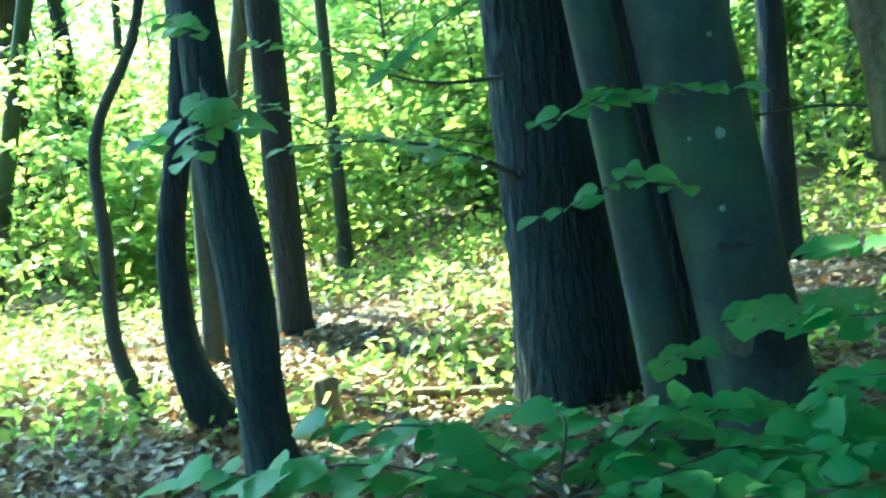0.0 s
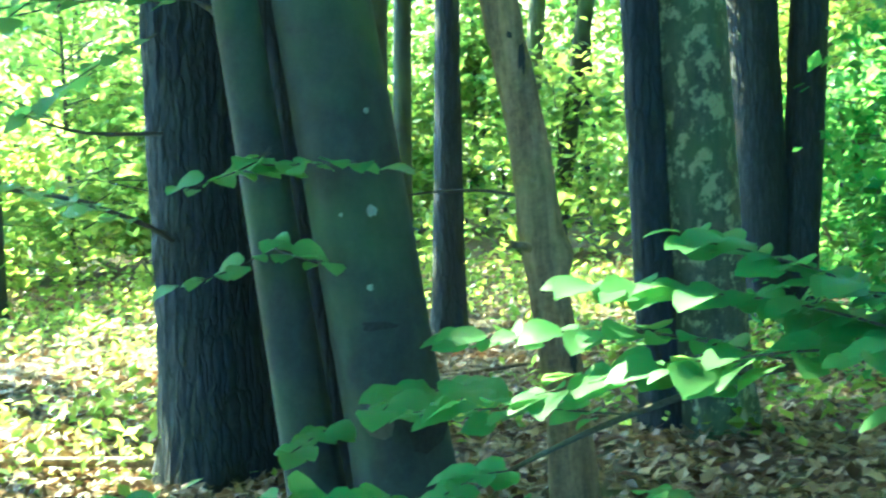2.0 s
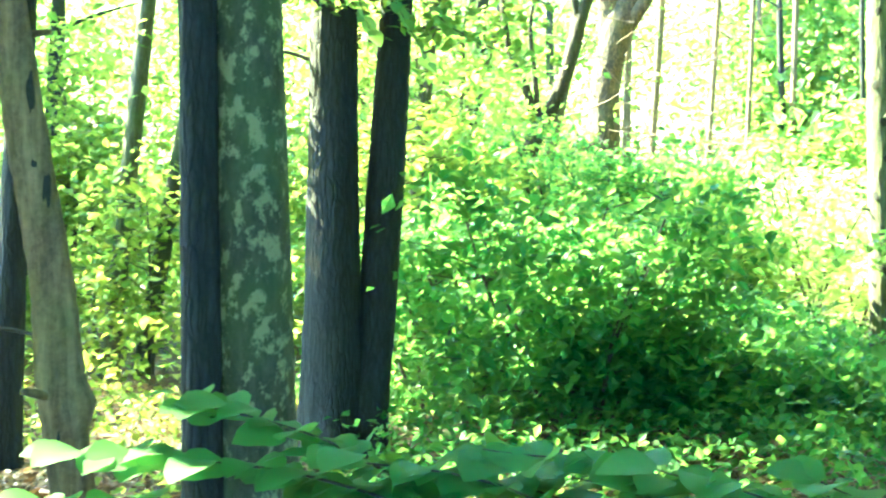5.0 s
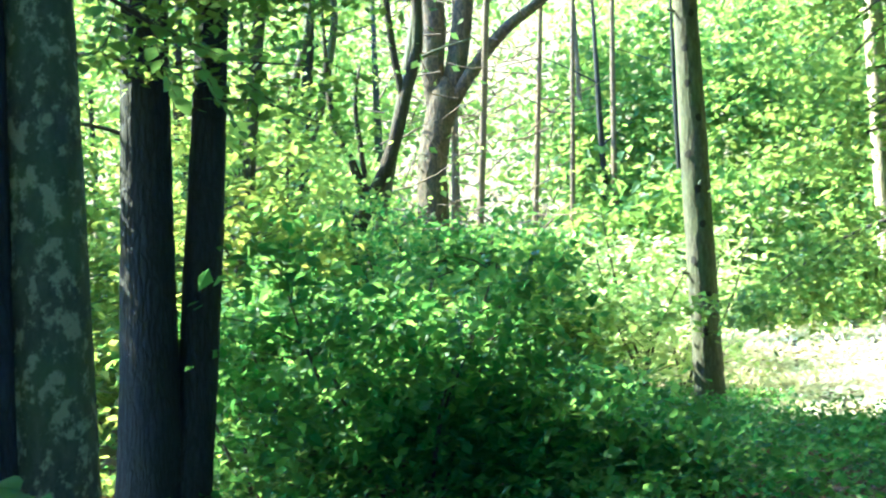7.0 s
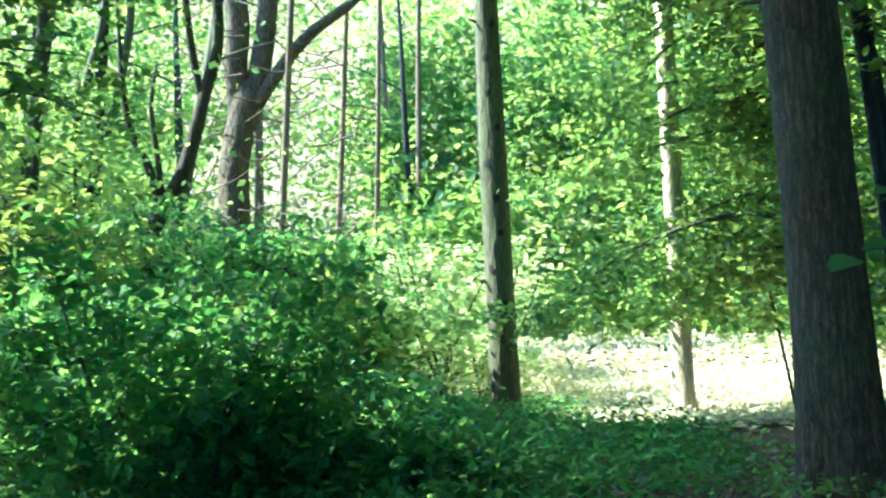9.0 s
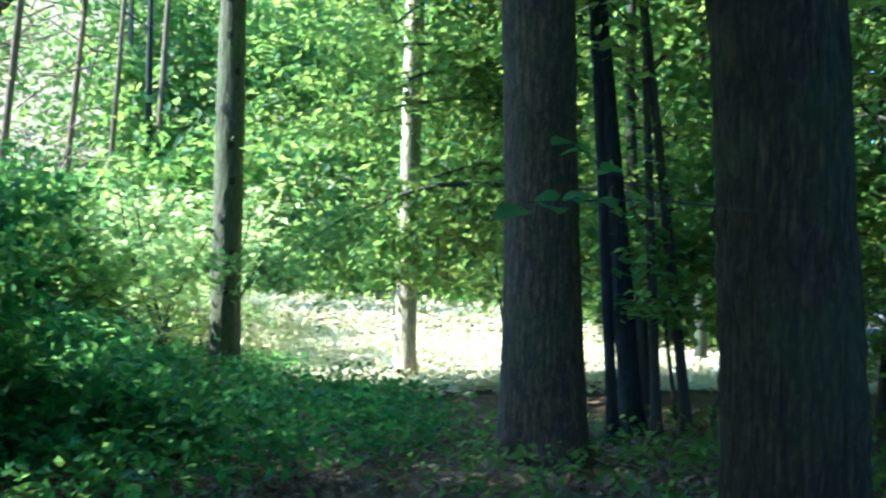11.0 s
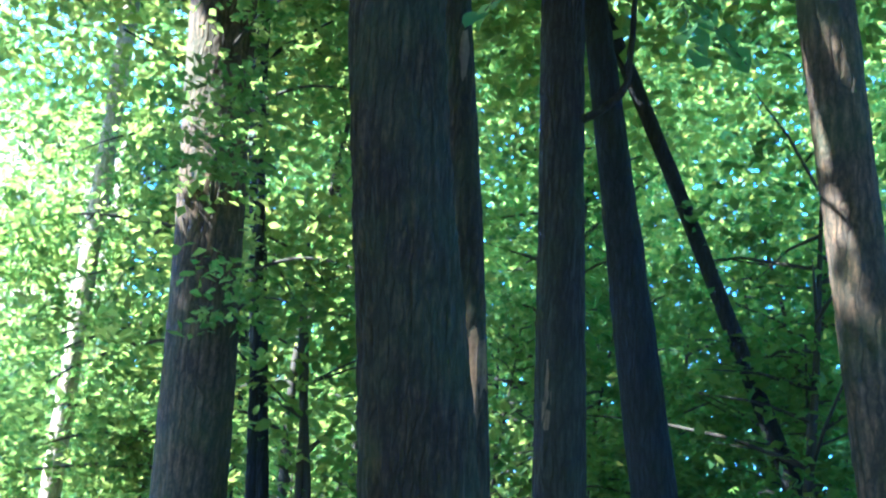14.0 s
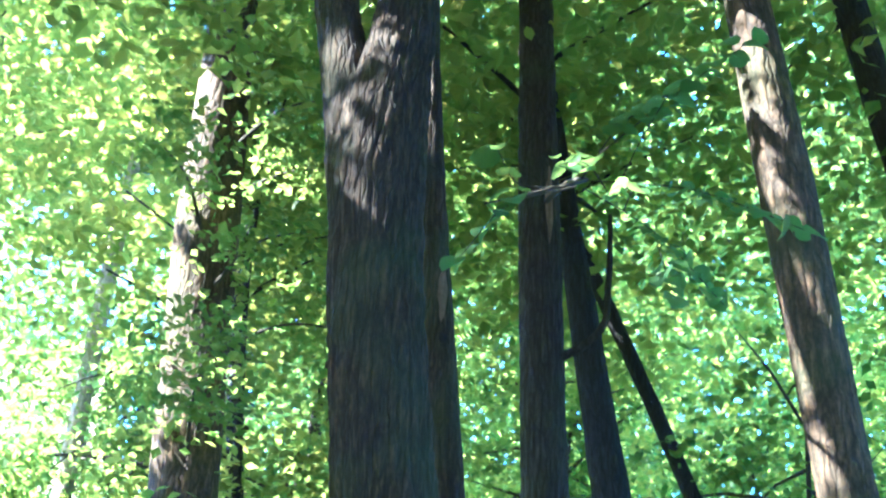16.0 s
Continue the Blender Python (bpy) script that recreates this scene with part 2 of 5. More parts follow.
def smooth_line(keys, step):
    """Points and radii along a smooth line through keys (x, y, z, r)."""
    keys = np.asarray(keys, float)
    gap = np.linalg.norm(np.diff(keys[:, :3], axis=0), axis=1)
    at = np.r_[0, np.cumsum(gap)]
    s = np.linspace(0, at[-1], max(3, int(at[-1] / step) + 1))
    out = []
    slopes = np.gradient(keys, at, axis=0) if len(keys) > 2 else np.repeat(np.diff(keys, axis=0) / gap[:, None], 2, 0)
    i = np.clip(np.searchsorted(at, s, "right") - 1, 0, len(gap) - 1)
    h = gap[i]
    u = (s - at[i]) / h
    u, h = u[:, None], h[:, None]
    out = ((2 * u**3 - 3 * u**2 + 1) * keys[i] + (u**3 - 2 * u**2 + u) * h * slopes[i] + (3 * u**2 - 2 * u**3) * keys[i + 1] + (u**3 - u**2) * h * slopes[i + 1])
    return out[:, :3], np.maximum(out[:, 3], 0.002)


def tube(line, radii, sides, rough=0.0, folds=9, flare=0.0, seed=0, knots=()):
    """A closed tube round a line, with furrows, a flared foot, lumps and a rounded end."""
    r = np.random.default_rng(seed)
    line, n = np.asarray(line), len(line)
    ahead = np.gradient(line, axis=0)
    ahead /= np.linalg.norm(ahead, axis=1)[:, None]
    side = np.cross(ahead, (0.3, 1, 0.05))
    side /= np.linalg.norm(side, axis=1)[:, None]
    other = np.cross(ahead, side)
    a = np.linspace(0, 2 * np.pi, sides, endpoint=False)[None]
    s = np.r_[0, np.cumsum(np.linalg.norm(np.diff(line, axis=0), axis=1))][:, None]
    R = np.asarray(radii)[:, None] * np.ones_like(a)
    shape = 0.04 * np.sin(2 * a + r.uniform(0, 6) + 0.5 * s) + 0.03 * np.sin(3 * a + r.uniform(0, 6) - 0.8 * s) + 0.02 * np.sin(1.7 * s + r.uniform(0, 6))
    R = R * (1 + shape)
    if rough:
        wob = 1.1 * np.sin(1.9 * s + r.uniform(0, 6)) + 0.7 * np.sin(5.3 * s + 2 * a + r.uniform(0, 6)) + 0.35 * np.sin(13 * s - a)
        ridge = np.abs(np.sin(folds * a / 2 + wob)) ** 0.7 + 0.6 * np.abs(np.sin(folds * 0.85 * a + 1.3 * wob + 2))
        R = R + rough * (ridge - 0.8) + rough * 0.35 * r.standard_normal(R.shape)
    if flare:
        lobes = 0.6 + 0.4 * np.sin(4 * a + r.uniform(0, 6)) + 0.25 * np.sin(7 * a + r.uniform(0, 6))
        R = R * (1 + flare * lobes * np.exp(-np.maximum(s - 0.1, 0) / 0.22))
    for at, angle, size in knots:
        da = np.angle(np.exp(1j * (a - angle)))
        R = R + size * np.exp(-((s - at) ** 2) / (2 * (1.2 * size) ** 2) - (da * np.asarray(radii)[:, None]) ** 2 / (2 * (1.2 * size) ** 2))
    v = line[:, None] + R[..., None] * (np.cos(a)[..., None] * side[:, None] + np.sin(a)[..., None] * other[:, None])
    v = v.reshape(-1, 3)
    i, j = np.meshgrid(np.arange(n - 1), np.arange(sides), indexing="ij")
    k = (j + 1) % sides
    f = np.stack([i * sides + j, i * sides + k, (i + 1) * sides + k, (i + 1) * sides + j], -1).reshape(-1, 4)
    v = np.r_[v, [line[-1] + ahead[-1] * radii[-1] * 0.6]]
    j = np.arange(sides)
    cap = np.stack([(n - 1) * sides + j, (n - 1) * sides + (j + 1) % sides, np.full(sides, n * sides), np.full(sides, n * sides)], -1)
    return v, f, cap


def tube_mesh(name, keys, mat, step=0.12, sides=14, **how):
    line, radii = smooth_line(keys, step)
    v, f, cap = tube(line, radii, sides, **how)
    tri = np.r_[f[:, [0, 1, 2]], f[:, [0, 2, 3]], cap[:, :3]]
    return mesh_of(name, v, tri, mat)


def joined(name, pieces, mat):
    """One mesh out of several tubes of thin twigs."""
    vs, fs, n = [], [], 0
    for v, f, cap in pieces:
        fs += [f[:, [0, 1, 2]] + n, f[:, [0, 2, 3]] + n, cap[:, :3] + n]
        vs.append(v)
        n += len(v)
    return mesh_of(name, np.concatenate(vs), np.concatenate(fs), mat)


def leaves_at(centres, size, flat=0.55, seed=0, droop=0.15, full=False):
    """Leaf blades (folded along the rib) at the given places: vertices and triangles."""
    r = np.random.default_rng(seed)
    c = np.asarray(centres)
    n = len(c)
    up = r.normal(0, flat, (n, 3)) + (0, 0, 1)
    up /= np.linalg.norm(up, axis=1)[:, None]
    d = np.cross(up, r.normal(0, 1, (n, 3)))
    d /= np.linalg.norm(d, axis=1)[:, None]
    d[:, 2] -= droop
    w = np.cross(up, d)
    L = size * r.uniform(0.6, 1.35, n)[:, None]
    W = L * r.uniform(0.26, 0.38, n)[:, None]
    fold = up * L * r.uniform(0.02, 0.16, n)[:, None]
    base, tip = c - d * L / 2, c + d * L / 2
    if not full:
        v = np.stack([base, c + w * W - d * L * 0.06 + fold, tip, c - w * W - d * L * 0.06 + fold], 1)
        k = np.arange(n)[:, None] * 4
        return v.reshape(-1, 3), np.concatenate([k + [0, 1, 2], k + [0, 2, 3]])
    a, b = c - d * L * 0.2, c + d * L * 0.2
    v = np.stack([base, a + w * W * 0.9 + fold, b + w * W * 0.75 + fold, tip, b - w * W * 0.75 + fold, a - w * W * 0.9 + fold], 1)
    k = np.arange(n)[:, None] * 6
    return v.reshape(-1, 3), np.concatenate([k + [0, 1, 2], k + [0, 2, 3], k + [0, 3, 4], k + [0, 4, 5]])


def sprays(clumps, per, spread, seed, thick=0.22):
    """Places of leaves in flat sprays round the given centres."""
    r = np.random.default_rng(seed)
    n = len(clumps)
    tilt = r.normal(0, 0.25, (n, 1, 2))
    off = r.normal(0, 1, (n, per, 3)) * (spread, spread, spread * thick)
    off[..., 2] += (off[..., :2] * tilt).sum(-1)
    return (np.asarray(clumps)[:, None] + off * r.uniform(0.6, 1.3, (n, 1, 1))).reshape(-1, 3)


# Openings in the canopy, where sun reaches the floor: centre, radii, and how open.
OPENINGS = [((10.0, 10.0), (4.0, 3.0), 0.36), ((8.0, 8.0), (2.6, 1.8), 0.35), ((6.3, 5.7), (1.9, 1.2), 0.8), ((7.9, -3.4), (0.9, 0.8), 0.85), ((17.3, 11.0), (2.6, 3.0), 0.95), ((24.5, 10.5), (8.8, 7.5), 0.98), ((-5.0, 15.5), (4.4, 7.0), 0.75), ((-0.5, 9.0), (2.0, 3.6), 0.85), ((-6.0, 12.0), (5.0, 7.0), 0.9), ((2.0, 2.25), (0.55, 0.42), 0.97), ((17.0, 21.0), (7.0, 5.0), 0.1),
            ((15.1, -3.0), (0.9, 1.2), 0.97), ((13.9, -1.0), (0.8, 1.2), 0.97), ((8.25, -1.35), (0.3, 0.45), 0.97), ((15.5, -10.5), (4.0, 4.0), 0.4), ((12.2, -7.2), (1.3, 1.5), 0.5), ((17.7, -0.6), (1.6, 1.6), 0.75), ((9.9, -4.4), (0.6, 1.3), 0.85), ((10.8, -6.4), (0.6, 1.2), 0.8), ((18.2, 6.8), (0.7, 1.0), 0.96), ((19.25, 5.0), (0.7, 1.0), 0.96), ((20.3, 3.1), (0.8, 1.2), 0.96), ((20.8, 5.3), (2.8, 1.6), 0.9), ((18.0, 3.0), (4.0, 3.0), 0.6), ((16.2, 1.6), (1.6, 2.0), 0.6), ((16.0, 5.2), (1.8, 1.4), 0.6), ((8.3, -2.7), (0.42, 0.36), 0.75), ((8.9, 7.0), (0.9, 0.5), 0.97), ((10.9, 7.7), (0.5, 0.35), 0.97)]


def let_in(places, seed, fine=False, above=3.0):
    """Leaves out those crown parts that would stand between the sun and an opening."""
    r = np.random.default_rng(seed)
    p = np.asarray(places)
    fall = p[:, :2] - p[:, 2:] * np.array([to_sun.x, to_sun.y]) / to_sun.z
    chance = np.zeros(len(p))
    for c, rad, share in OPENINGS:
        inside = (((fall - c) / rad) ** 2).sum(1) < 1
        chance = np.maximum(chance, inside * (0.0 if fine and share < 0.7 else share) * (p[:, 2] > above))
    return p[r.random(len(p)) >= chance]


def tree(label, base, lean, r0, slope, mat, height=15.0, crown=2.6, rough=0.0, folds=9, flare=0.5, sides=20, seed=1, clear=6.0,
         keys=(), leaf=None, clumps=125, forks=(), step=0.15, knots=(), limbs=7, stubs=(), leaf_size=0.185, full=False):
    """A forest tree: trunk, limbs and a crown of leaf sprays. base (x, y); lean metres per metre; radius r0 + slope * height."""
    r = np.random.default_rng(seed)
    x, y = base
    z0 = float(gz(x, y)) - 0.12
    t = thing("tree", (x, y, z0 + 0.12), label, "tree", "forest trees")
    o = np.array([x, y, z0 + 0.12])
    if not len(keys):
        seen = clear + 1.5
        keys = [(x + lean[0] * z, y + lean[1] * z, z, max(r0 + slope * z, 0.03)) for z in np.linspace(0, seen, 4)]
    keys = [(kx, ky, kz, kr) for kx, ky, kz, kr in keys]
    keys[0] = (keys[0][0], keys[0][1], z0, keys[0][3])
    kx, ky, kz, kr = keys[-1]
    gx, gy = lean[0] * 0.5, lean[1] * 0.5
    for f in (0.35, 0.7, 1.0):
        rise = (height - kz) * f
        if rise > 0.2:
            keys.append((kx + gx * rise + r.normal(0, 0.12) * f, ky + gy * rise + r.normal(0, 0.12) * f, kz + rise, max(kr * (1 - 0.9 * f), 0.025)))
    keys = np.array(keys)
    line = keys.copy()
    line[:, :3] -= o
    part("trunk", tube_mesh("trunk", line, mat, step, sides, rough=rough, folds=folds, flare=flare, seed=seed, knots=knots), t)
    at = lambda z: np.array([np.interp(z, keys[:, 2], keys[:, i]) for i in (0, 1, 2, 3)])
    for fork in forks:
        part("limb", tube_mesh("limb", np.array(fork) - (*o, 0), mat, step, max(10, sides // 2), rough=rough * 0.6, folds=folds, seed=seed + 3), t)
    for z, yaw, length, rad in stubs:
        p = at(z)
        d = np.array([math.cos(yaw), math.sin(yaw), 0.25])
        part("stub", tube_mesh("stub", [(*(p[:3] - o + d * p[3] * 0.5), rad), (*(p[:3] - o + d * (p[3] + length)), rad * 0.6)], mat, 0.03, 8, seed=seed), t)
    if crown:
        tips = []
        for k in range(limbs):
            z = clear + (height - clear) * (k + 0.5) / limbs
            p = at(z)
            yaw = k * 2.4 + r.uniform(-0.5, 0.5)
            reach = crown * r.uniform(0.7, 1.1) * (1.05 - 0.55 * (k / limbs))
            d = np.array([math.cos(yaw), math.sin(yaw), 0.0])
            q = [p[:3] + d * reach * f + (0, 0, reach * (0.55 * f - 0.12 * f * f)) for f in (0, 0.35, 0.7, 1.0)]
            limb = [(*(v - o), max(p[3] * 0.42 * (1 - 0.85 * f), 0.012)) for v, f in zip(q, (0, 0.35, 0.7, 1.0))]
            part("limb", tube_mesh("limb", limb, mat, 0.35, 7, seed=seed + k), t)
            tips += [q[1], q[2], q[3], q[3]]
        tips += [at(height)[:3]] * 3
        tips = np.array(tips)
        c = tips[r.integers(0, len(tips), clumps)] + r.normal(0, 1, (clumps, 3)) * (crown * 0.33, crown * 0.33, crown * 0.26)
        c = let_in(c, seed)
        if len(c):
            v, f = leaves_at(let_in(sprays(c, 35, 0.45, seed), seed + 1, True), leaf_size, 0.5, seed, full=full)
            part("crown", mesh_of("crown", v - o, f, leaf or M_LEAF, False), t)
    return t


def mark(t, keys_at, z, yaw, wide, tall, mat, name, seed=0, lift=0.004):
    """A patch on the bark: keys_at gives the axis and radius at a height; yaw is the side that it faces."""
    r = np.random.default_rng(seed)
    x, y, rad = keys_at(z)
    out = np.array([math.cos(yaw), math.sin(yaw), 0.0])
    side = np.array([-out[1], out[0], 0.0])
    v = [(x, y, z) + out * (rad + lift + 0.006) - np.array(t.location)]
    n = 14
    for k in range(n):
        a, q = 2 * math.pi * k / n, r.uniform(0.75, 1.15)
        u = math.cos(a) * wide * q
        v.append((x, y, z) + out * (math.sqrt(max(rad * rad - u * u, 0.0004)) + lift) + side * u + np.array((0, 0, math.sin(a) * tall * q)) - np.array(t.location))
    part(name, mesh_of(name, v, [(0, 1 + k, 1 + (k + 1) % n) for k in range(n)], mat), t)


def understory(label, place, height, reach, clumps, per, leaf, seed, size=0.1, low=0.15, stems=1, group="understory", name="sapling", category="sapling", spread=0.3, flat=0.5, thin=1.0):
    """A sapling or shrub: thin stems, side twigs that carry flat sprays of leaves."""
    r = np.random.default_rng(seed)
    x, y = place
    o = np.array([x, y, float(gz(x, y))])
    t = thing(name, o, label, category, group)
    twigs, ends = [], []
    for s in range(stems):
        yaw0, tilt = r.uniform(0, 6.28), r.uniform(0.02, 0.12) + (0.35 if stems > 1 else 0)
        top = np.array([math.cos(yaw0) * tilt * height, math.sin(yaw0) * tilt * height, height * r.uniform(0.8, 1.0)])
        mid = top * (0.5, 0.5, 0.52) + r.normal(0, 0.04 * height, 3) * (1, 1, 0)
        rad = (0.006 + 0.007 * height) * thin
        part("stem", tube_mesh("stem", [(0, 0, -0.08, rad), (*mid, rad * 0.7), (*top, rad * 0.25)], M_TWIG, 0.25, 8, seed=seed + s), t)
        n = max(4, int(clumps / stems / 2.2))
        for k in range(n):
            f = low + (1 - low) * (k + r.random()) / n
            p = mid * (f / 0.5) if f < 0.5 else mid + (top - mid) * (f - 0.5) / 0.5
            yaw = r.uniform(0, 6.28)
            far = reach * (1.15 - 0.65 * f) * r.uniform(0.5, 1.1)
            e = p + np.array([math.cos(yaw) * far, math.sin(yaw) * far, far * r.uniform(-0.05, 0.4)])
            m = (p + e) / 2 + (0, 0, 0.06 * far)
            line, rr = smooth_line([(*p, rad * 0.4), (*m, rad * 0.28), (*e, 0.003)], 0.6)
            twigs.append(tube(line, rr, 3, seed=seed + k))
            ends += [m, e, p * 0.25 + e * 0.75]
    tagged(part("twig_growth", joined("twig_growth", twigs, M_TWIG), t), "", "", "", "stuff")
    ends = np.array(ends)
    c = ends[r.integers(0, len(ends), clumps)] + r.normal(0, 0.12 * reach, (clumps, 3))
    c[:, 2] = np.maximum(c[:, 2], 0.06)
    w = let_in(sprays(c, per, spread, seed) + o, seed)
    v, f = leaves_at(w, size, flat, seed)
    part("foliage", mesh_of("foliage", v - o, f, leaf, False), t)
    return t


# ---- the ground ----
def axis_steps(far, fine, count):
    u = np.linspace(-1, 1, count)
    return np.sinh(u * fine) / math.sinh(fine) * far


gx = axis_steps(420, 5.2, 221) + 6
gy = axis_steps(420, 5.2, 221) + 6
XX, YY = np.meshgrid(gx, gy, indexing="ij")
near = 1 / (1 + np.exp((np.hypot(XX - 6, YY - 6) - 75) / 8.0))
ZZ = gz(XX, YY) * near + rng.normal(0, 0.008, XX.shape) * near
i, j = np.meshgrid(np.arange(220), np.arange(220), indexing="ij")
quad = np.stack([i * 221 + j, (i + 1) * 221 + j, (i + 1) * 221 + j + 1, i * 221 + j + 1], -1).reshape(-1, 4)
tagged(new("ground", mesh_of("ground", np.stack([XX, YY, ZZ], -1).reshape(-1, 3), quad, M_SOIL)), "forest floor of brown soil and leaf litter", "ground", "", "structure")

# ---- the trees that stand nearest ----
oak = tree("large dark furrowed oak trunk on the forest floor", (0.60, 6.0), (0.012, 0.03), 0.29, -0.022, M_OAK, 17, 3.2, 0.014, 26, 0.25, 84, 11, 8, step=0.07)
slim_beech = tree("slim smooth grey beech leaning against its neighbour", (0.91, 4.9), (-0.101, 0.03), 0.112, -0.01, M_BEECH, 12, 1.8, flare=0.2, sides=28, seed=12, clear=7)
beech = tree("thick smooth grey beech, leaning, with a dark knot", (1.25, 4.70), (-0.107, 0.08), 0.21, -0.010, M_BEECH, 15, 2.8, flare=0.22, sides=40, seed=13, clear=7.5, step=0.08,
     knots=((0.95, 4.4, 0.05), (0.62, 4.9, 0.09), (1.5, 4.9, 0.025)))
on_beech = lambda z: (1.25 - 0.107 * z, 4.70 + 0.08 * z, 0.215 - 0.01 * z)
for k, (z, yaw, w_, h_) in enumerate([(1.24, -1.55, 0.022, 0.024), (1.23, -2.15, 0.014, 0.016), (1.42, -1.75, 0.016, 0.014), (0.95, -1.85, 0.014, 0.014), (1.62, -1.3, 0.012, 0.012)]):
    mark(beech, on_beech, z, yaw, w_, h_, M_PATCH, "lichen_patch", k)
mark(beech, on_beech, 0.80, -1.9, 0.085, 0.018, M_SCAR, "bark_scar", 9)
mark(beech, on_beech, 0.46, -2.1, 0.07, 0.1, M_PATCH_TAN, "smooth_burl", 11, 0.012)
mark(beech, on_beech, 0.42, -1.2, 0.10, 0.12, M_SCAR, "bark_hollow", 10)
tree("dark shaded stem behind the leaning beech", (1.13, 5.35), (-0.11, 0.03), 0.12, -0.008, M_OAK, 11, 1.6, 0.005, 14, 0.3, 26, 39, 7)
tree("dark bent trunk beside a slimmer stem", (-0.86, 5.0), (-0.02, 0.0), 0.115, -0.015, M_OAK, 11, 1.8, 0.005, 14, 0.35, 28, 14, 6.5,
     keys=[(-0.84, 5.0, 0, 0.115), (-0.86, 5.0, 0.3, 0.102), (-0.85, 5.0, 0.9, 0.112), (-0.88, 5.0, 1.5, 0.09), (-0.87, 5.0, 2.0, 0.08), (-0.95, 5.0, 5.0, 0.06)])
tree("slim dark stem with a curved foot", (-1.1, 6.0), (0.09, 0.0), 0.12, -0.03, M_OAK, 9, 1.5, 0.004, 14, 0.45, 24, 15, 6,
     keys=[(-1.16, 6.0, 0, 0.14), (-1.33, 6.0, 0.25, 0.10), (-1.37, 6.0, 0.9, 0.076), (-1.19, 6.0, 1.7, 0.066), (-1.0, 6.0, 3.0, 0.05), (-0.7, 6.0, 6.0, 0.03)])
tree("thin crooked dark sapling trunk", (-1.75, 6.5), (0.1, 0.0), 0.06, -0.01, M_TWIG, 6, 1.2, 0.0, flare=0.3, sides=14, seed=16, clear=3.5, clumps=60,
     keys=[(-1.70, 6.5, 0, 0.06), (-1.86, 6.5, 0.45, 0.045), (-1.82, 6.5, 1.0, 0.042), (-1.78, 6.5, 1.6, 0.034), (-1.47, 6.5, 2.15, 0.03), (-1.35, 6.5, 3.2, 0.025)])
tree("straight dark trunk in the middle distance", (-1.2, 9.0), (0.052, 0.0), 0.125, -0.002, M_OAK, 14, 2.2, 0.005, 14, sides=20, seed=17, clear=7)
tree("slender pale-edged trunk in the middle distance", (-1.0, 12.0), (0.05, 0.0), 0.075, -0.004, M_BEECH, 13, 2.0, sides=14, seed=18, clear=7)
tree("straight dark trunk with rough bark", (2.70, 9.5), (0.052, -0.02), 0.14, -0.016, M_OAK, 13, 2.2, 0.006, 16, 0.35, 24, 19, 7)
dead = tree("dead barkless trunk, tan and weathered, leaning", (1.88, 4.49), (-0.122, 0.0), 0.075, -0.002, M_DEAD, 7.5, 0, 0.006, 12, 0.3, 36, 20, 5, step=0.05,
     keys=[(1.84, 4.46, 0, 0.085), (1.80, 4.45, 0.6, 0.074), (1.76, 4.42, 0.85, 0.07), (1.73, 4.42, 1.15, 0.078), (1.71, 4.42, 1.4, 0.072), (1.62, 4.44, 2.0, 0.067), (1.35, 4.46, 4.0, 0.05)],
     knots=((1.2, 2.6, 0.04), (2.25, 4.2, 0.02)), stubs=[(1.05, 3.6, 0.1, 0.02), (2.3, 0.2, 0.07, 0.016)])
on_dead = lambda z: (float(np.interp(z, (0, 0.6, 0.85, 1.15, 1.4, 2.0, 4.0), (1.84, 1.80, 1.76, 1.73, 1.71, 1.62, 1.35))), 4.44, float(np.interp(z, (0, 0.6, 1.15, 2.0, 4.0), (0.088, 0.078, 0.08, 0.07, 0.054))))
for k, (z, yaw, w_, h_) in enumerate([(1.28, -1.75, 0.022, 0.09), (0.75, -1.6, 0.028, 0.11), (1.78, -1.8, 0.024, 0.08), (1.02, -1.95, 0.016, 0.07), (0.55, -1.8, 0.03, 0.06)]):
    mark(dead, on_dead, z, yaw, w_, h_, M_BARE, "bare_and_lit_wood", 3 + k, 0.006)
for k, (z, yaw, w_, h_) in enumerate([(2.1, -1.4, 0.016, 0.07), (1.75, -1.35, 0.018, 0.08), (1.36, -1.4, 0.016, 0.06), (0.95, -1.95, 0.02, 0.06), (0.62, -1.35, 0.016, 0.05), (1.86, -1.75, 0.012, 0.014)]):
    mark(dead, on_dead, z, yaw, w_, h_, M_SCAR, "dark_strip", 60 + k, 0.007)
spotted = tree("mossy trunk spotted with pale lichen", (2.97, 5.47), (-0.018, 0.0), 0.218, -0.022, M_LICHEN, 15, 2.8, 0.004, 12, 0.2, 44, 21, 7.5, step=0.08)
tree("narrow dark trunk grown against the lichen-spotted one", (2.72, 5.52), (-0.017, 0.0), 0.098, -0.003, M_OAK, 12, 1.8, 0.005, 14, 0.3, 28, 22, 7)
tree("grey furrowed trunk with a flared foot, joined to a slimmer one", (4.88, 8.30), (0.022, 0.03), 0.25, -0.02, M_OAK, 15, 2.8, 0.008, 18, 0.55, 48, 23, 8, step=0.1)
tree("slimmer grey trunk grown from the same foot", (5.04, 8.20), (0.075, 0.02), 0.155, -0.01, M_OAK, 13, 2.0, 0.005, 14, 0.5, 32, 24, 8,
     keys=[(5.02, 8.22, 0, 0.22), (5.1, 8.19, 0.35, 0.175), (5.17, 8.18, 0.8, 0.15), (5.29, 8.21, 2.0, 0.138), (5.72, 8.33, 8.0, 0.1)])
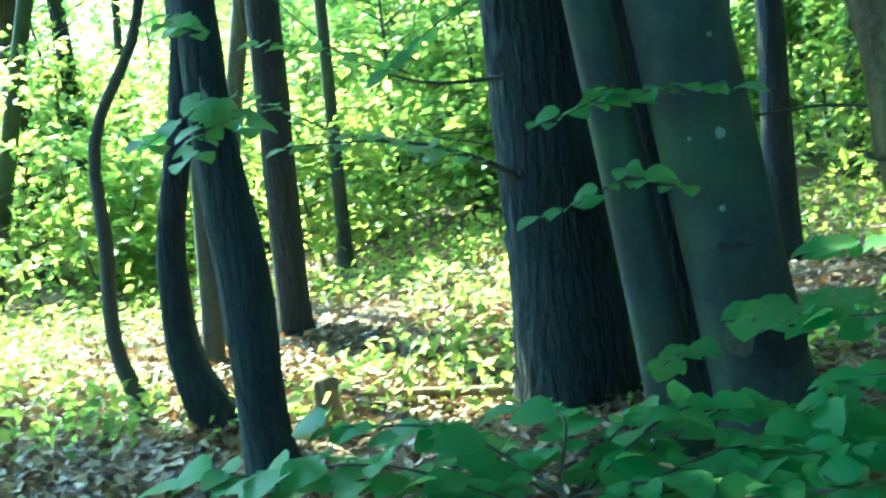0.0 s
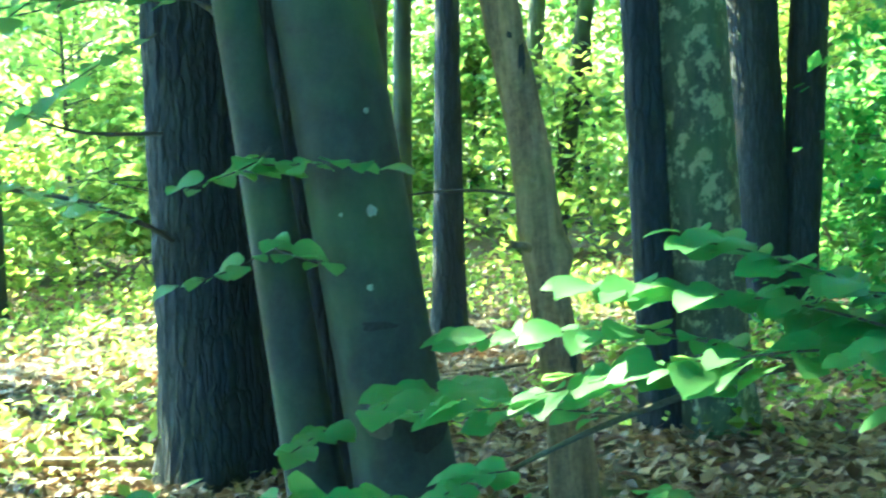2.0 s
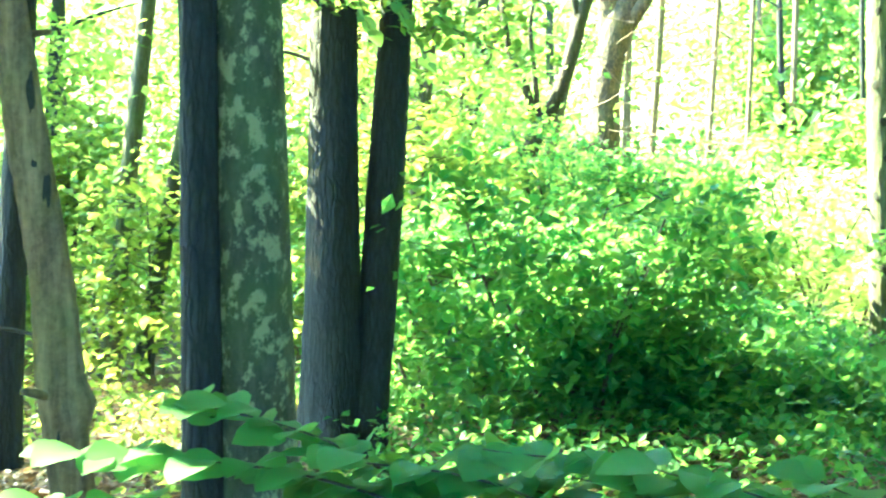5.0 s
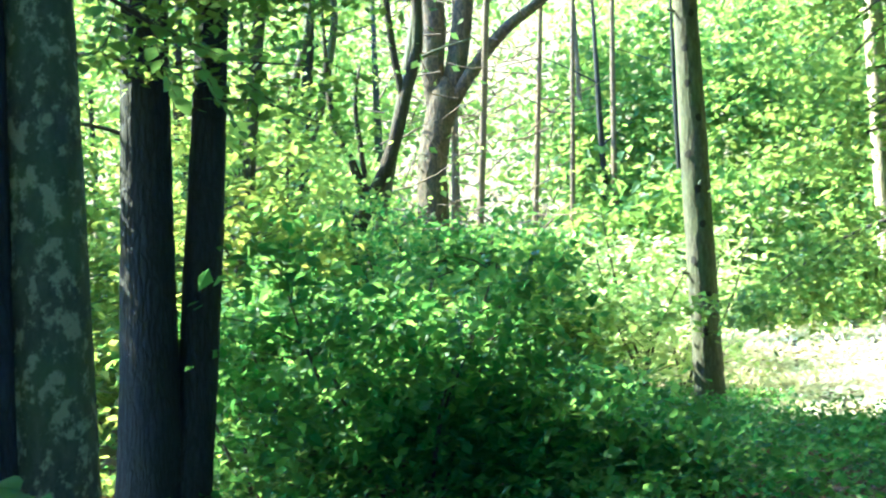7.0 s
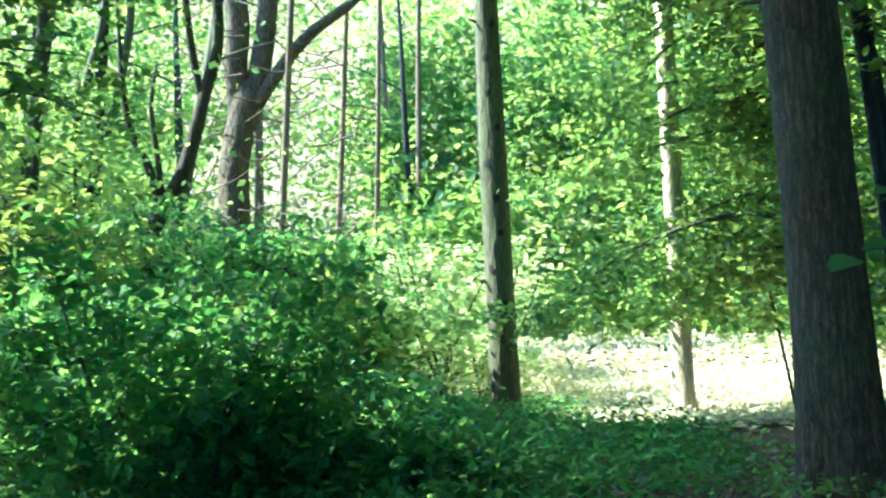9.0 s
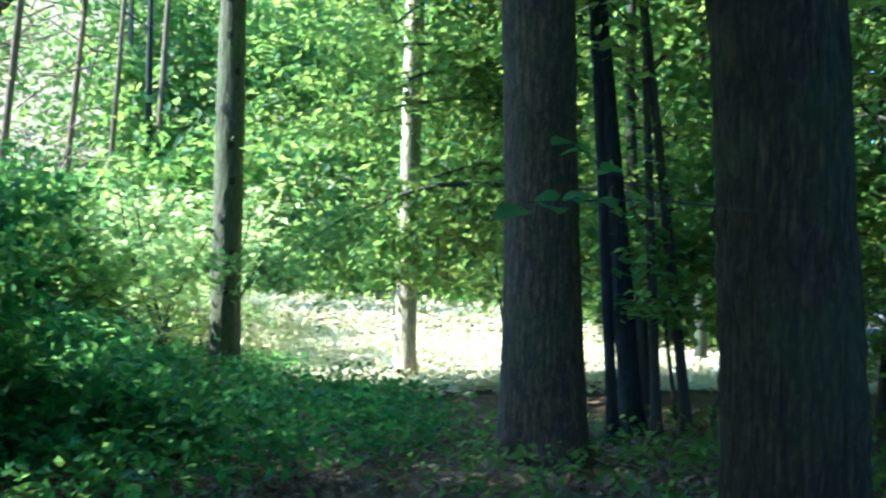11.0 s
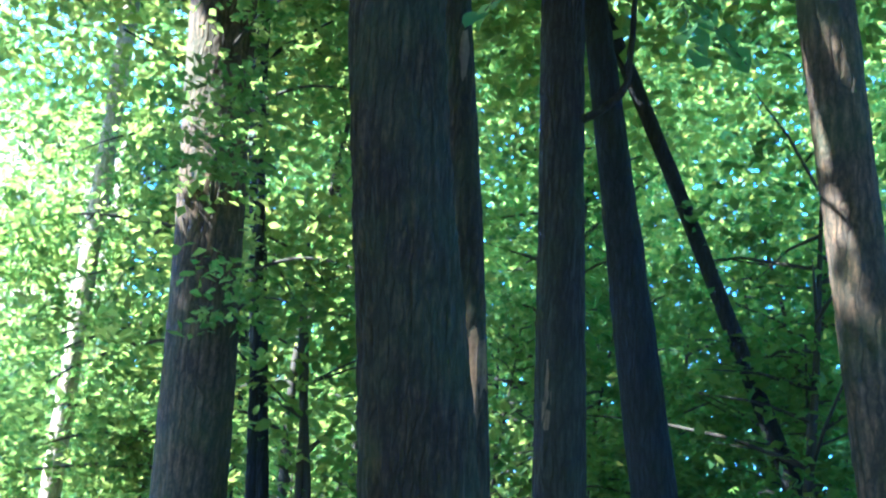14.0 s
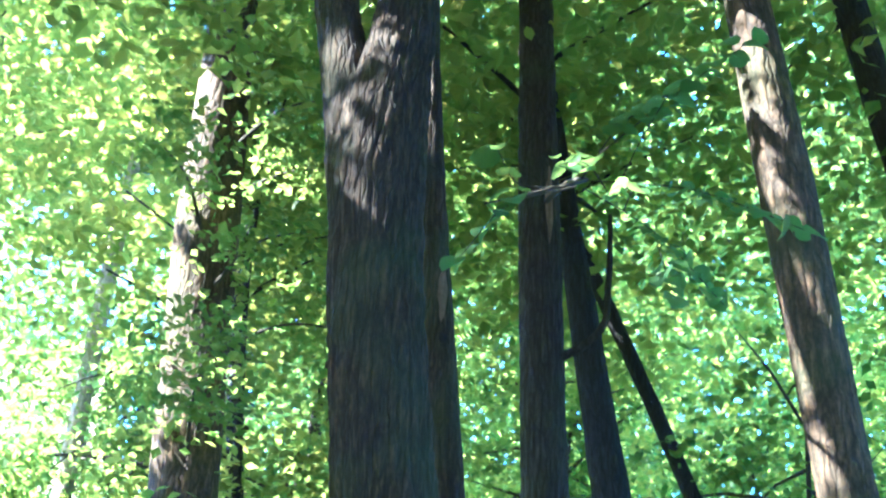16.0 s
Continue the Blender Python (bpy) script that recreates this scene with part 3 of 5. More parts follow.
slim = tree("tall slim trunk with branch stubs at the edge of the clearing", (15.1, 10.85), (-0.008, 0.006), 0.222, -0.008, M_OLIVE, 16, 1.8, 0.008, 12, 0.25, 28, 25, 10.5, clumps=90,
     stubs=[(2.1 + 1.3 * k, 2.6 + 1.6 * math.sin(k * 2.1), 0.12, 0.03) for k in range(6)])
for k in range(13):
    mark(slim, lambda z: (15.1 - 0.008 * z, 10.85 + 0.006 * z, 0.225 - 0.008 * z), 1.3 + 0.52 * k, 3.75 + 0.5 * math.sin(k * 2.3), 0.05, 0.065, M_SCAR, "branch_scar", 30 + k, 0.012)
tree("old forked tree with a spreading limb", (18.35, 20.88), (0.0, 0.0), 0.42, 0.0, M_TAN, 7.3, 0, 0.016, 14, 0.3, 40, 26, 7.0, step=0.1,
     keys=[(18.35, 20.88, 0, 0.44), (18.5, 20.74, 4.22, 0.36), (18.53, 20.71, 5.36, 0.335), (18.68, 20.59, 6.26, 0.345), (18.77, 20.5, 6.91, 0.33), (18.8, 20.47, 7.2, 0.2)], knots=((7.0, 2.2, 0.14), (6.6, 4.4, 0.1)),
     forks=[[(18.68, 20.59, 6.1, 0.2), (18.59, 20.66, 7.44, 0.27), (18.65, 20.61, 8.63, 0.256), (18.57, 20.68, 9.56, 0.218), (18.48, 20.76, 11.17, 0.128), (18.3, 20.9, 14, 0.05)],
            [(18.75, 20.52, 6.1, 0.2), (18.95, 20.34, 7.17, 0.25), (19.09, 20.22, 8.19, 0.231), (19.18, 20.13, 9.01, 0.192), (19.34, 19.98, 10.07, 0.141), (19.5, 19.8, 13, 0.05)],
            [(18.75, 20.5, 6.25, 0.13), (19.05, 19.97, 7.18, 0.153), (19.65, 19.4, 8.2, 0.127), (20.42, 18.61, 9.03, 0.095), (20.89, 18.09, 9.63, 0.051)]])
tree("massive dark trunk standing at the edge of the shade", (10.95, 4.24), (-0.02, 0.04), 0.35, -0.006, M_TAN, 18, 3.4, 0.009, 18, 0.35, 60, 27, 9.5, step=0.1, full=True, leaf_size=0.15,
     keys=[(10.95, 4.22, 0, 0.37), (10.92, 4.26, 1.5, 0.335), (10.87, 4.33, 4.0, 0.32), (10.72, 4.58, 8.7, 0.29)])
tree("thick trunk with deeply furrowed brown bark", (6.16, 1.15), (-0.06, 0.066), 0.305, -0.016, M_BROWN, 12, 3.0, 0.015, 26, 0.45, 96, 28, 8, step=0.06, limbs=6, full=True,
     keys=[(6.22, 1.15, 0, 0.3), (6.17, 1.23, 1.5, 0.262), (6.08, 1.31, 2.6, 0.235), (5.93, 1.41, 3.6, 0.218), (5.90, 1.48, 4.4, 0.216), (5.91, 1.50, 5.0, 0.218), (5.93, 1.45, 5.6, 0.165), (5.95, 1.38, 6.6, 0.14)],
     forks=[[(5.92, 1.58, 4.7, 0.15), (5.93, 1.66, 5.2, 0.14), (5.94, 1.77, 5.8, 0.12), (5.95, 1.98, 6.8, 0.1), (6.1, 2.4, 9.0, 0.05)]], knots=((3.1, 3.6, 0.03),))
split = tree("straight trunk with a strip of bare wood", (8.62, 0.92), (-0.027, 0.012), 0.172, -0.006, M_DARK_BROWN, 15, 2.6, 0.010, 16, 0.35, 48, 29, 9, step=0.08, full=True,
     forks=[[(8.47, 0.95, 5.08, 0.035), (8.44, 0.74, 5.15, 0.026), (8.45, 0.59, 5.29, 0.021), (8.46, 0.53, 5.65, 0.018), (8.46, 0.5, 6.2, 0.012)]])
on_split = lambda z: (8.62 - 0.027 * z, 0.92 + 0.012 * z, 0.178 - 0.006 * z)
mark(split, on_split, 2.2, 2.93, 0.05, 0.5, M_BARE, "bare_and_lit_wood", 40, 0.014)
mark(split, on_split, 3.2, 2.7, 0.035, 0.25, M_BARE, "bare_and_lit_wood", 48)
# This upper tan strip paints a sunlit streak on the bark.
mark(split, on_split, 6.25, 3.75, 0.03, 0.32, M_BARE, "bare_and_lit_wood", 49)
tree("dark leaning trunk in deep shade", (10.90, 0.09), (-0.033, 0.115), 0.22, -0.015, M_OAK, 13, 2.4, 0.01, 14, 0.3, 28, 30, 7.5, knots=((5.2, 1.5, 0.03),))
tree("leaning trunk with sunlit flaking bark", (7.74, -1.05), (0.0, 0.075), 0.165, 0.0, M_TAN, 14, 2.4, 0.008, 14, 0.3, 44, 31, 8.5, step=0.07, full=True,
     keys=[(7.9, -0.95, 0, 0.19), (7.84, -0.85, 2.2, 0.165), (7.82, -0.77, 3.2, 0.162), (7.8, -0.70, 4.3, 0.163), (7.78, -0.61, 6.0, 0.168), (7.72, -0.48, 8.0, 0.14)])
tree("thin trunk leaning far over", (13.04, -1.99), (-0.06, 0.347), 0.10, -0.004, M_OAK, 11, 1.8, 0.004, 12, sides=16, seed=32, clear=8)
tree("slender dark trunk beside thinner ones", (13.1, 4.1), (-0.05, 0.098), 0.11, -0.003, M_OAK, 11, 1.8, 0.004, 12, sides=18, seed=33, clear=6.5, full=True, leaf_size=0.15)
tree("slender dark trunk, nearly upright", (12.35, 4.05), (-0.02, 0.07), 0.06, -0.003, M_OAK, 11, 1.5, 0.003, 12, sides=14, seed=34, clear=7, full=True, leaf_size=0.15)
tree("thin dark stem at the clearing's edge", (13.01, 3.84), (-0.02, 0.05), 0.055, -0.005, M_TWIG, 6, 1.4, sides=12, seed=35, clear=3.5, clumps=70, full=True, leaf_size=0.15)
tree("thin dark stem at the clearing's edge", (13.2, 3.57), (-0.06, 0.11), 0.06, -0.005, M_TWIG, 6, 1.4, sides=12, seed=36, clear=3.5, clumps=70, full=True, leaf_size=0.15)
tree("pale sunlit trunk at the far side of the clearing", (17.05, 8.99), (-0.012, -0.004), 0.16, -0.003, M_PALE_SUNLIT, 17, 2.0, 0.006, 12, sides=20, seed=37, clear=11, clumps=90)
stem = tree("slimmer stem grown close behind the furrowed trunk, partly barkless", (6.83, 1.13), (0.0, 0.06), 0.09, -0.004, M_BROWN, 10, 1.6, 0.005, 12, 0.3, 28, 38, 7.5, step=0.08, limbs=4, full=True, leaf_size=0.15,
     keys=[(6.83, 1.13, 0, 0.1), (6.79, 1.2, 2.7, 0.082), (6.77, 1.26, 3.6, 0.08), (6.75, 1.38, 4.9, 0.078), (6.75, 1.48, 6.3, 0.07)])
on_stem = lambda z: (float(np.interp(z, (0, 2.7, 3.6, 4.9, 6.3), (6.83, 6.79, 6.77, 6.75, 6.75))), float(np.interp(z, (0, 2.7, 3.6, 4.9, 6.3), (1.13, 1.2, 1.26, 1.38, 1.48))), 0.084)
# The lower tan patch paints the stem's sunlit stretch; the upper is bare wood.
mark(stem, on_stem, 2.85, 3.6, 0.06, 0.3, M_BARE, "bare_and_lit_wood", 21)
mark(stem, on_stem, 4.6, 3.7, 0.03, 0.16, M_BARE, "bare_and_lit_wood", 22)
mark(stem, on_stem, 4.36, 3.5, 0.022, 0.03, M_SCAR, "knot_hole", 23)
tree("leaning grey-brown trunk deep in the shade", (10.2, -2.6), (0.0, 0.09), 0.16, -0.003, M_DARK_BROWN, 13, 2.0, 0.006, 12, 0.3, 24, 43, 9, limbs=5, full=True, leaf_size=0.15)



def branch(t, keys, seed, leaves=()):
    """A thin low branch of a tree, with finer twigs."""
    o = np.array([*t.location, 0])
    b = part("branch", tube_mesh("branch", np.array(keys) - o, M_TWIG, 0.08, 7, seed=seed), t)
    return b


branch(oak, [(0.42, 5.85, 1.1, 0.012), (0.3, 5.6, 1.2, 0.009), (-0.16, 5.2, 1.38, 0.006), (-0.6, 5.1, 1.42, 0.003)], 1)
branch(oak, [(0.42, 5.9, 1.12, 0.011), (0.1, 5.85, 1.28, 0.008), (-0.43, 5.85, 1.45, 0.005), (-0.9, 5.8, 1.75, 0.003)], 2)
branch(oak, [(0.42, 5.9, 1.6, 0.011), (0.0, 5.88, 1.64, 0.008), (-0.33, 5.85, 1.81, 0.005), (-0.7, 5.8, 2.2, 0.003)], 3)
branch(slim_beech, [(0.78, 5.0, 1.85, 0.016), (0.57, 5.2, 2.12, 0.011), (0.2, 5.45, 2.17, 0.007), (-0.3, 5.6, 2.1, 0.003)], 4)
branch(slim_beech, [(0.6, 5.2, 2.1, 0.009), (0.45, 5.2, 2.25, 0.006), (0.2, 5.3, 2.5, 0.003)], 5)
branch(dead, [(1.74, 4.5, 1.25, 0.008), (1.6, 4.9, 1.28, 0.007), (1.35, 5.2, 1.26, 0.005), (1.1, 5.3, 1.22, 0.003)], 6)

# ---- trees of the middle distance and beyond ----
tree("slender curved tree with spreading limbs", (13.55, 17.05), (0.0, 0.0), 0.16, 0.0, M_BROWN, 10, 1.8, 0.005, 10, 0.3, 18, 72, 8.2, clumps=60, limbs=4,
     keys=[(13.55, 17.05, 0, 0.17), (13.64, 16.97, 3.66, 0.139), (13.86, 16.8, 4.13, 0.13), (14.11, 16.6, 4.98, 0.12), (14.25, 16.48, 5.69, 0.11), (14.43, 16.33, 6.52, 0.1), (14.43, 16.33, 7.78, 0.08)],
     forks=[[(13.65, 16.96, 3.6, 0.08), (13.49, 17.09, 4.44, 0.08), (13.28, 17.24, 5.0, 0.065), (13.17, 17.32, 5.76, 0.055), (13.13, 17.35, 6.77, 0.035), (13.1, 17.4, 8.5, 0.015)],
            [(14.23, 16.5, 5.5, 0.07), (14.09, 16.62, 6.63, 0.07), (14.03, 16.66, 7.37, 0.06), (13.99, 16.69, 8.2, 0.04), (13.9, 16.7, 10, 0.015)],
            [(13.68, 16.93, 3.8, 0.055), (13.6, 17.0, 4.74, 0.05), (13.54, 17.04, 5.55, 0.04), (13.63, 16.98, 6.26, 0.02)]])
tree("slender forked tree with grey bark", (13.05, 18.63), (0.0, 0.0), 0.13, 0.0, M_OLIVE, 10.5, 1.6, 0.004, 10, 0.3, 18, 73, 8.4, clumps=55, limbs=4,
     keys=[(13.05, 18.63, 0, 0.14), (13.12, 18.58, 3.48, 0.12), (13.15, 18.56, 4.61, 0.112), (13.1, 18.59, 5.39, 0.089), (13.27, 18.48, 6.25, 0.083), (13.47, 18.34, 7.12, 0.073), (13.55, 18.28, 8.08, 0.057)],
     forks=[[(13.15, 18.56, 4.4, 0.08), (13.4, 18.38, 4.91, 0.089), (13.64, 18.22, 5.71, 0.083), (13.78, 18.11, 6.56, 0.078), (13.89, 18.04, 7.43, 0.073), (13.82, 18.09, 8.41, 0.052), (13.8, 18.1, 10.5, 0.02)]])
tree("thin leaning forest trunk", (11.05, 17.5), (0.0, 0.0), 0.09, 0.0, M_BEECH, 10, 1.4, 0.003, 10, 0.3, 14, 74, 7.8, clumps=50, limbs=4, step=0.3,
     keys=[(11.05, 17.5, 0, 0.1), (11.38, 17.33, 3.87, 0.081), (11.59, 17.19, 6.01, 0.071), (11.74, 17.09, 7.47, 0.057)])
MID = [((9.1, 14.2), (0.07, -0.06), 0.11, 13), ((2.45, 11.3), (0.07, -0.02), 0.13, 14),
       ((2.48, 10.2), (0.06, -0.02), 0.09, 12), ((5.4, 15.4), (0.1, -0.04), 0.13, 13), ((5.8, 15.3), (0.17, -0.07), 0.12, 13), ((13.1, 18.6), (0.06, -0.03), 0.13, 14),
       ((14.0, 18.2), (0.2, -0.08), 0.13, 12), ((-1.65, 8.0), (0.08, 0.0), 0.07, 9), ((-5.4, 14.0), (0.3, 0.0), 0.11, 12), ((-1.9, 9.3), (0.25, 0.0), 0.08, 10)]
for k, (b, ln, rad, h) in enumerate(MID):
    tree("slender forest tree with grey-brown bark", b, ln, rad, -0.004, M_BEECH if k % 3 else M_OLIVE, h, 1.8, 0.003, 10, 0.3, 14, 60 + k, 6, clumps=110, step=0.3, limbs=5, leaf_size=0.17)
for k, (x, y, lx, ly, rad) in enumerate([(17.75, 18.74, 0.048, -0.047, 0.09), (20.72, 20.03, 0.047, -0.048, 0.085), (23.6, 21.35, 0.03, -0.03, 0.08), (25.6, 21.6, 0.03, -0.02, 0.1), (22.2, 24.4, 0.03, -0.02, 0.08), (27.5, 24.0, 0.0, 0.02, 0.1), (24.4, 26.5, 0.02, 0.0, 0.09)]):
    tree("tall thin pine with tan bark", (x, y), (lx, ly), rad, -0.003, M_PINE, 18, 1.6, 0.003, 10, 0.2, 12, 80 + k, 12, clumps=55, step=0.5, limbs=6)
dry = np.random.default_rng(27)
twigs = []
for k in range(170):
    yaw, d, z = radians(dry.uniform(-47, -38.5)), dry.uniform(24, 31), dry.uniform(3.2, 9.5)
    p = np.array([0.8 - math.sin(yaw) * d, 0.35 + math.cos(yaw) * d, z])
    turn, rise = dry.uniform(0, 2 * math.pi), dry.uniform(-0.3, 0.7)
    q = p + np.array([math.cos(turn), math.sin(turn), rise]) * dry.uniform(0.7, 2.0)
    line, rr = smooth_line([(*p, 0.022), (*((p + q) / 2 + (0, 0, dry.normal(0, 0.15))), 0.015), (*q, 0.007)], 0.5)
    twigs.append(tube(line, rr, 4, seed=k))
tagged(new("dry_twigs", joined("dry_twigs", twigs, M_PINE)), "bare dry tan twigs of the pines behind the thicket", "twigs", "", "stuff")
far_rng = np.random.default_rng(21)
for k in range(46):
    yaw, d = math.radians(far_rng.uniform(-112, 30)), far_rng.uniform(17, 42)
    x, y = 0.8 - math.sin(yaw) * d, 0.2 + math.cos(yaw) * d
    if (x - 21.5) ** 2 / 60 + (y - 12) ** 2 / 36 < 1:
        continue
    tree("distant forest tree among green leaves", (x, y), (far_rng.normal(0, 0.05), far_rng.normal(0, 0.05)), far_rng.uniform(0.09, 0.2), -0.005, (M_BEECH, M_OAK, M_BROWN)[k % 3],
         far_rng.uniform(12, 17), 2.6, 0, 8, 0.3, 10, 100 + k, 5.5, leaf=M_LEAF_FAR, clumps=72, step=0.6, limbs=5, leaf_size=0.24)

# ---- understory ----
und = np.random.default_rng(5)


def shades_clearing(x, y, h):
    """Whether a bush of that height stands in the clearing or throws its shadow there."""
    for k in np.linspace(0, h * 0.8, 6):
        u, w = x + 0.518 * k, y - 0.897 * k
        if ((u - 21.8) / 6.6) ** 2 + ((w - 12.2) / 4.6) ** 2 < 1 or ((u - 17.4) / 2.6) ** 2 + ((w - 12.2) / 2.2) ** 2 < 1 or ((u - 20.5) / 5.0) ** 2 + ((w - 6.0) / 2.0) ** 2 < 1:
            return True
    return False


def sector(yaw0, yaw1, d0, d1):
    yaw, d = math.radians(und.uniform(yaw0, yaw1)), math.sqrt(und.uniform(d0 * d0, d1 * d1))
    return 0.6 - math.sin(yaw) * d, 0.2 + math.cos(yaw) * d


for k in range(26):
    x, y = sector(-32, 26, 14, 25)
    understory("low leafy shrub among the far trees", (x, y), und.uniform(1.0, 2.2), und.uniform(1.0, 1.6), 56, 30, M_LEAF, 350 + k, 0.15, 0.03, 3, "far shrubs", "shrub", "shrub", 0.3, 0.6)
for k in range(46):
    x, y = sector(-32, 26, 12.5, 25)
    understory("young beech with flat sprays of bright leaves", (x, y), und.uniform(2.5, 6.0), und.uniform(1.3, 2.2), 58, 30, M_LEAF, 300 + k, 0.153, 0.12, group="young beeches")
for k in range(30):
    x, y = sector(-51, -31, 9.0, 14.0)
    taper = min(1.0, max(0.3, 1.0 - 0.07 * (math.degrees(math.atan2(x - 0.6, y - 0.2)) - 39.0)))
    understory("dense leafy shrub of the thicket", (x, y), und.uniform(1.4, 2.2) * taper, und.uniform(0.8, 1.2) * (0.4 + 0.6 * taper), 70, 28, M_LEAF_EMERALD, 400 + k, 0.12, 0.1, 4, "thicket", "shrub", "shrub", 0.2, 0.7)
for k in range(34):
    x, y = sector(-48, -31, 16, 28)
    h = und.uniform(1.8, 3.6) + (2.8 if k % 3 == 0 else 0)
    if -46.5 < -math.degrees(math.atan2(x - 0.8, y - 0.35)) < -39.0:
        h = min(h, 2.6)
    if shades_clearing(x, y, h):
        continue
    understory("young tree at the back of the thicket", (x, y), h, und.uniform(1.2, 2.0), 60, 34, M_LEAF_FAR, 450 + k, 0.15, 0.06, group="young beeches")
for k, (x, y, h) in enumerate([(17.0, 7.2, 6.5), (17.2, 6.7, 6.0), (15.8, 6.3, 5.5), (23.0, 21.5, 4.5), (31.0, 17.5, 5.5), (31.5, 14.0, 6), (32.5, 11.0, 6), (29.5, 7.5, 5.5), (26.0, 5.0, 5.0)]):
    understory("young beech with drooping sunlit sprays", (x, y), h, (1.5, 1.8, 1.7)[k] if k < 3 else 2.2, 110 if k < 3 else 75, 44, M_LEAF, 500 + k, 0.13, 0.27, group="young beeches", thin=0.45)
for k in range(42):
    x, y = sector(-108, -69, 11.5, 25)
    if shades_clearing(x, y, 6):
        continue
    understory("leafy young tree in the shade", (x, y), und.uniform(4, 11), und.uniform(1.6, 2.6), 66, 46, M_LEAF_SHADED, 550 + k, 0.125, 0.1, group="shaded young trees")

# These shrubs carry the paler leaf copy, so they look sunlit.
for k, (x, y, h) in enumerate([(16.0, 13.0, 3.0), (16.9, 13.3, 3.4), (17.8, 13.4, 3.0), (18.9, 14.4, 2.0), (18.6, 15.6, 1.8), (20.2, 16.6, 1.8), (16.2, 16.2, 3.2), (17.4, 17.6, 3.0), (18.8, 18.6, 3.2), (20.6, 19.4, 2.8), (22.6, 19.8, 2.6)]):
    understory("sunlit leafy shrub at the clearing's edge", (x, y), h, 1.2, 52, 20, M_LEAF_SUNLIT, 620 + k, 0.16, 0.02, 3, "sunlit shrubs", "shrub", "shrub", 0.3, 0.45)
for k, (x, y, h) in enumerate([(13.8, 13.6, 2.8), (13.2, 14.2, 3.4), (12.8, 12.4, 2.2), (14.3, 16.4, 4.0), (12.2, 13.6, 2.8)]):
    understory("shaded leafy shrub beside the clearing", (x, y), h, 1.25, 170, 32, M_LEAF_EMERALD, 640 + k, 0.12, 0.02, 3, "thicket", "shrub", "shrub", 0.3, 0.6)

for k, (x, y, h) in enumerate([(24.9, 8.6, 2.6), (25.6, 7.4, 3.0), (25.2, 6.2, 2.8), (24.6, 5.0, 3.2), (26.6, 9.4, 2.6), (23.4, 3.6, 3.0)]):
    understory("dark leafy shrub at the far side of the clearing", (x, y), h, 1.4, 110, 32, M_LEAF_SHADED, 680 + k, 0.14, 0.02, 3, "far shrubs", "shrub", "shrub", 0.3, 0.6)

for k, (x, y, h) in enumerate([(13.9, 4.7, 5.0), (14.6, 4.1, 6.0), (15.3, 4.9, 5.5), (13.7, 3.5, 5.5), (15.5, 2.2, 6.5), (16.5, 0.8, 7.0), (14.8, -0.6, 6.5)]):
    understory("leafy young tree in the shade", (x, y), h, 1.6, 84, 32, M_LEAF_SHADED, 690 + k, 0.14, 0.22, group="shaded young trees", thin=0.6)


def drooping_tree(label, base, height, boughs, seed, leaf, size=0.125):
    """A beech whose long boughs hang in flat layers of leaves: yaw in degrees, height at the trunk, reach, and fall of the tip."""
    r = np.random.default_rng(seed)
    x, y = base
    o = np.array([x, y, float(gz(x, y))])
    t = thing("tree", o, label, "tree", "forest trees")
    part("trunk", tube_mesh("trunk", [(0, 0, -0.1, 0.13), (0.03, 0.02, height * 0.5, 0.1), (0.1, 0.05, height, 0.03)], M_BEECH, 0.3, 14, flare=0.3, seed=seed), t)
    places = []
    for k, (yaw, z, reach, fall) in enumerate(boughs):
        d = np.array([math.cos(radians(yaw)), math.sin(radians(yaw)), 0])
        side = np.array([-d[1], d[0], 0])
        keys = [(*(d * reach * f + side * reach * 0.08 * math.sin(3 * f + k) + (0, 0, z + 0.5 * reach * f * 0.4 - fall * f * f)), 0.045 * (1 - 0.9 * f)) for f in (0.0, 0.3, 0.6, 1.0)]
        part("bough", tube_mesh("bough", keys, M_TWIG, 0.3, 7, seed=seed + k), t)
        line, _ = smooth_line(keys, 0.1)
        n = int(12 * reach)
        at = line[(len(line) * np.sqrt(r.uniform(0.04, 1, n)) * 0.999).astype(int)]
        width = 0.28 * reach
        off = side * r.normal(0, width, (n, 1)) + r.normal(0, 0.12, (n, 3)) * (1, 1, 0.7)
        off[:, 2] -= 0.12 * np.abs(off[:, :2]).sum(1)
        places.append(at + off)
    c = np.concatenate(places)
    w = sprays(c, 36, 0.26, seed, 0.25) + o
    rel = w[:, :2] - (17.05, 8.99)
    lane = (np.abs(rel @ (0.866, 0.5)) < 0.26) & (rel @ (-0.5, 0.866) > -0.3) & (w[:, 2] > 2.4)
    lane |= (np.abs(rel @ (0.483, -0.875)) < 0.24) & (rel @ (-0.875, -0.483) > -0.2) & (w[:, 2] > 3.2) & (r.random(len(w)) < 0.8)
    v, f = leaves_at(w[~lane] - o, size, 0.5, seed)
    part("foliage", mesh_of("foliage", v, f, leaf, False), t)


drooping_tree("beech with long boughs drooping over the clearing", (15.7, 6.35), 13, [(66 + 45 * math.sin(k * 1.7) + (k % 3) * 10, 2.35 + 0.4 * k, 2.9 + 0.8 * math.sin(k * 2.3), 1.4 + 0.5 * math.sin(k)) for k in range(18)], 660, M_LEAF_SHADED)
drooping_tree("beech with boughs in flat layers beside the clearing", (17.6, 6.6), 12, [(90 + 60 * math.sin(k * 1.9), 2.6 + 0.5 * k, 2.8 + 0.9 * math.sin(k * 2.1), 1.3 + 0.5 * math.sin(k)) for k in range(14)], 664, M_LEAF_SHADED)

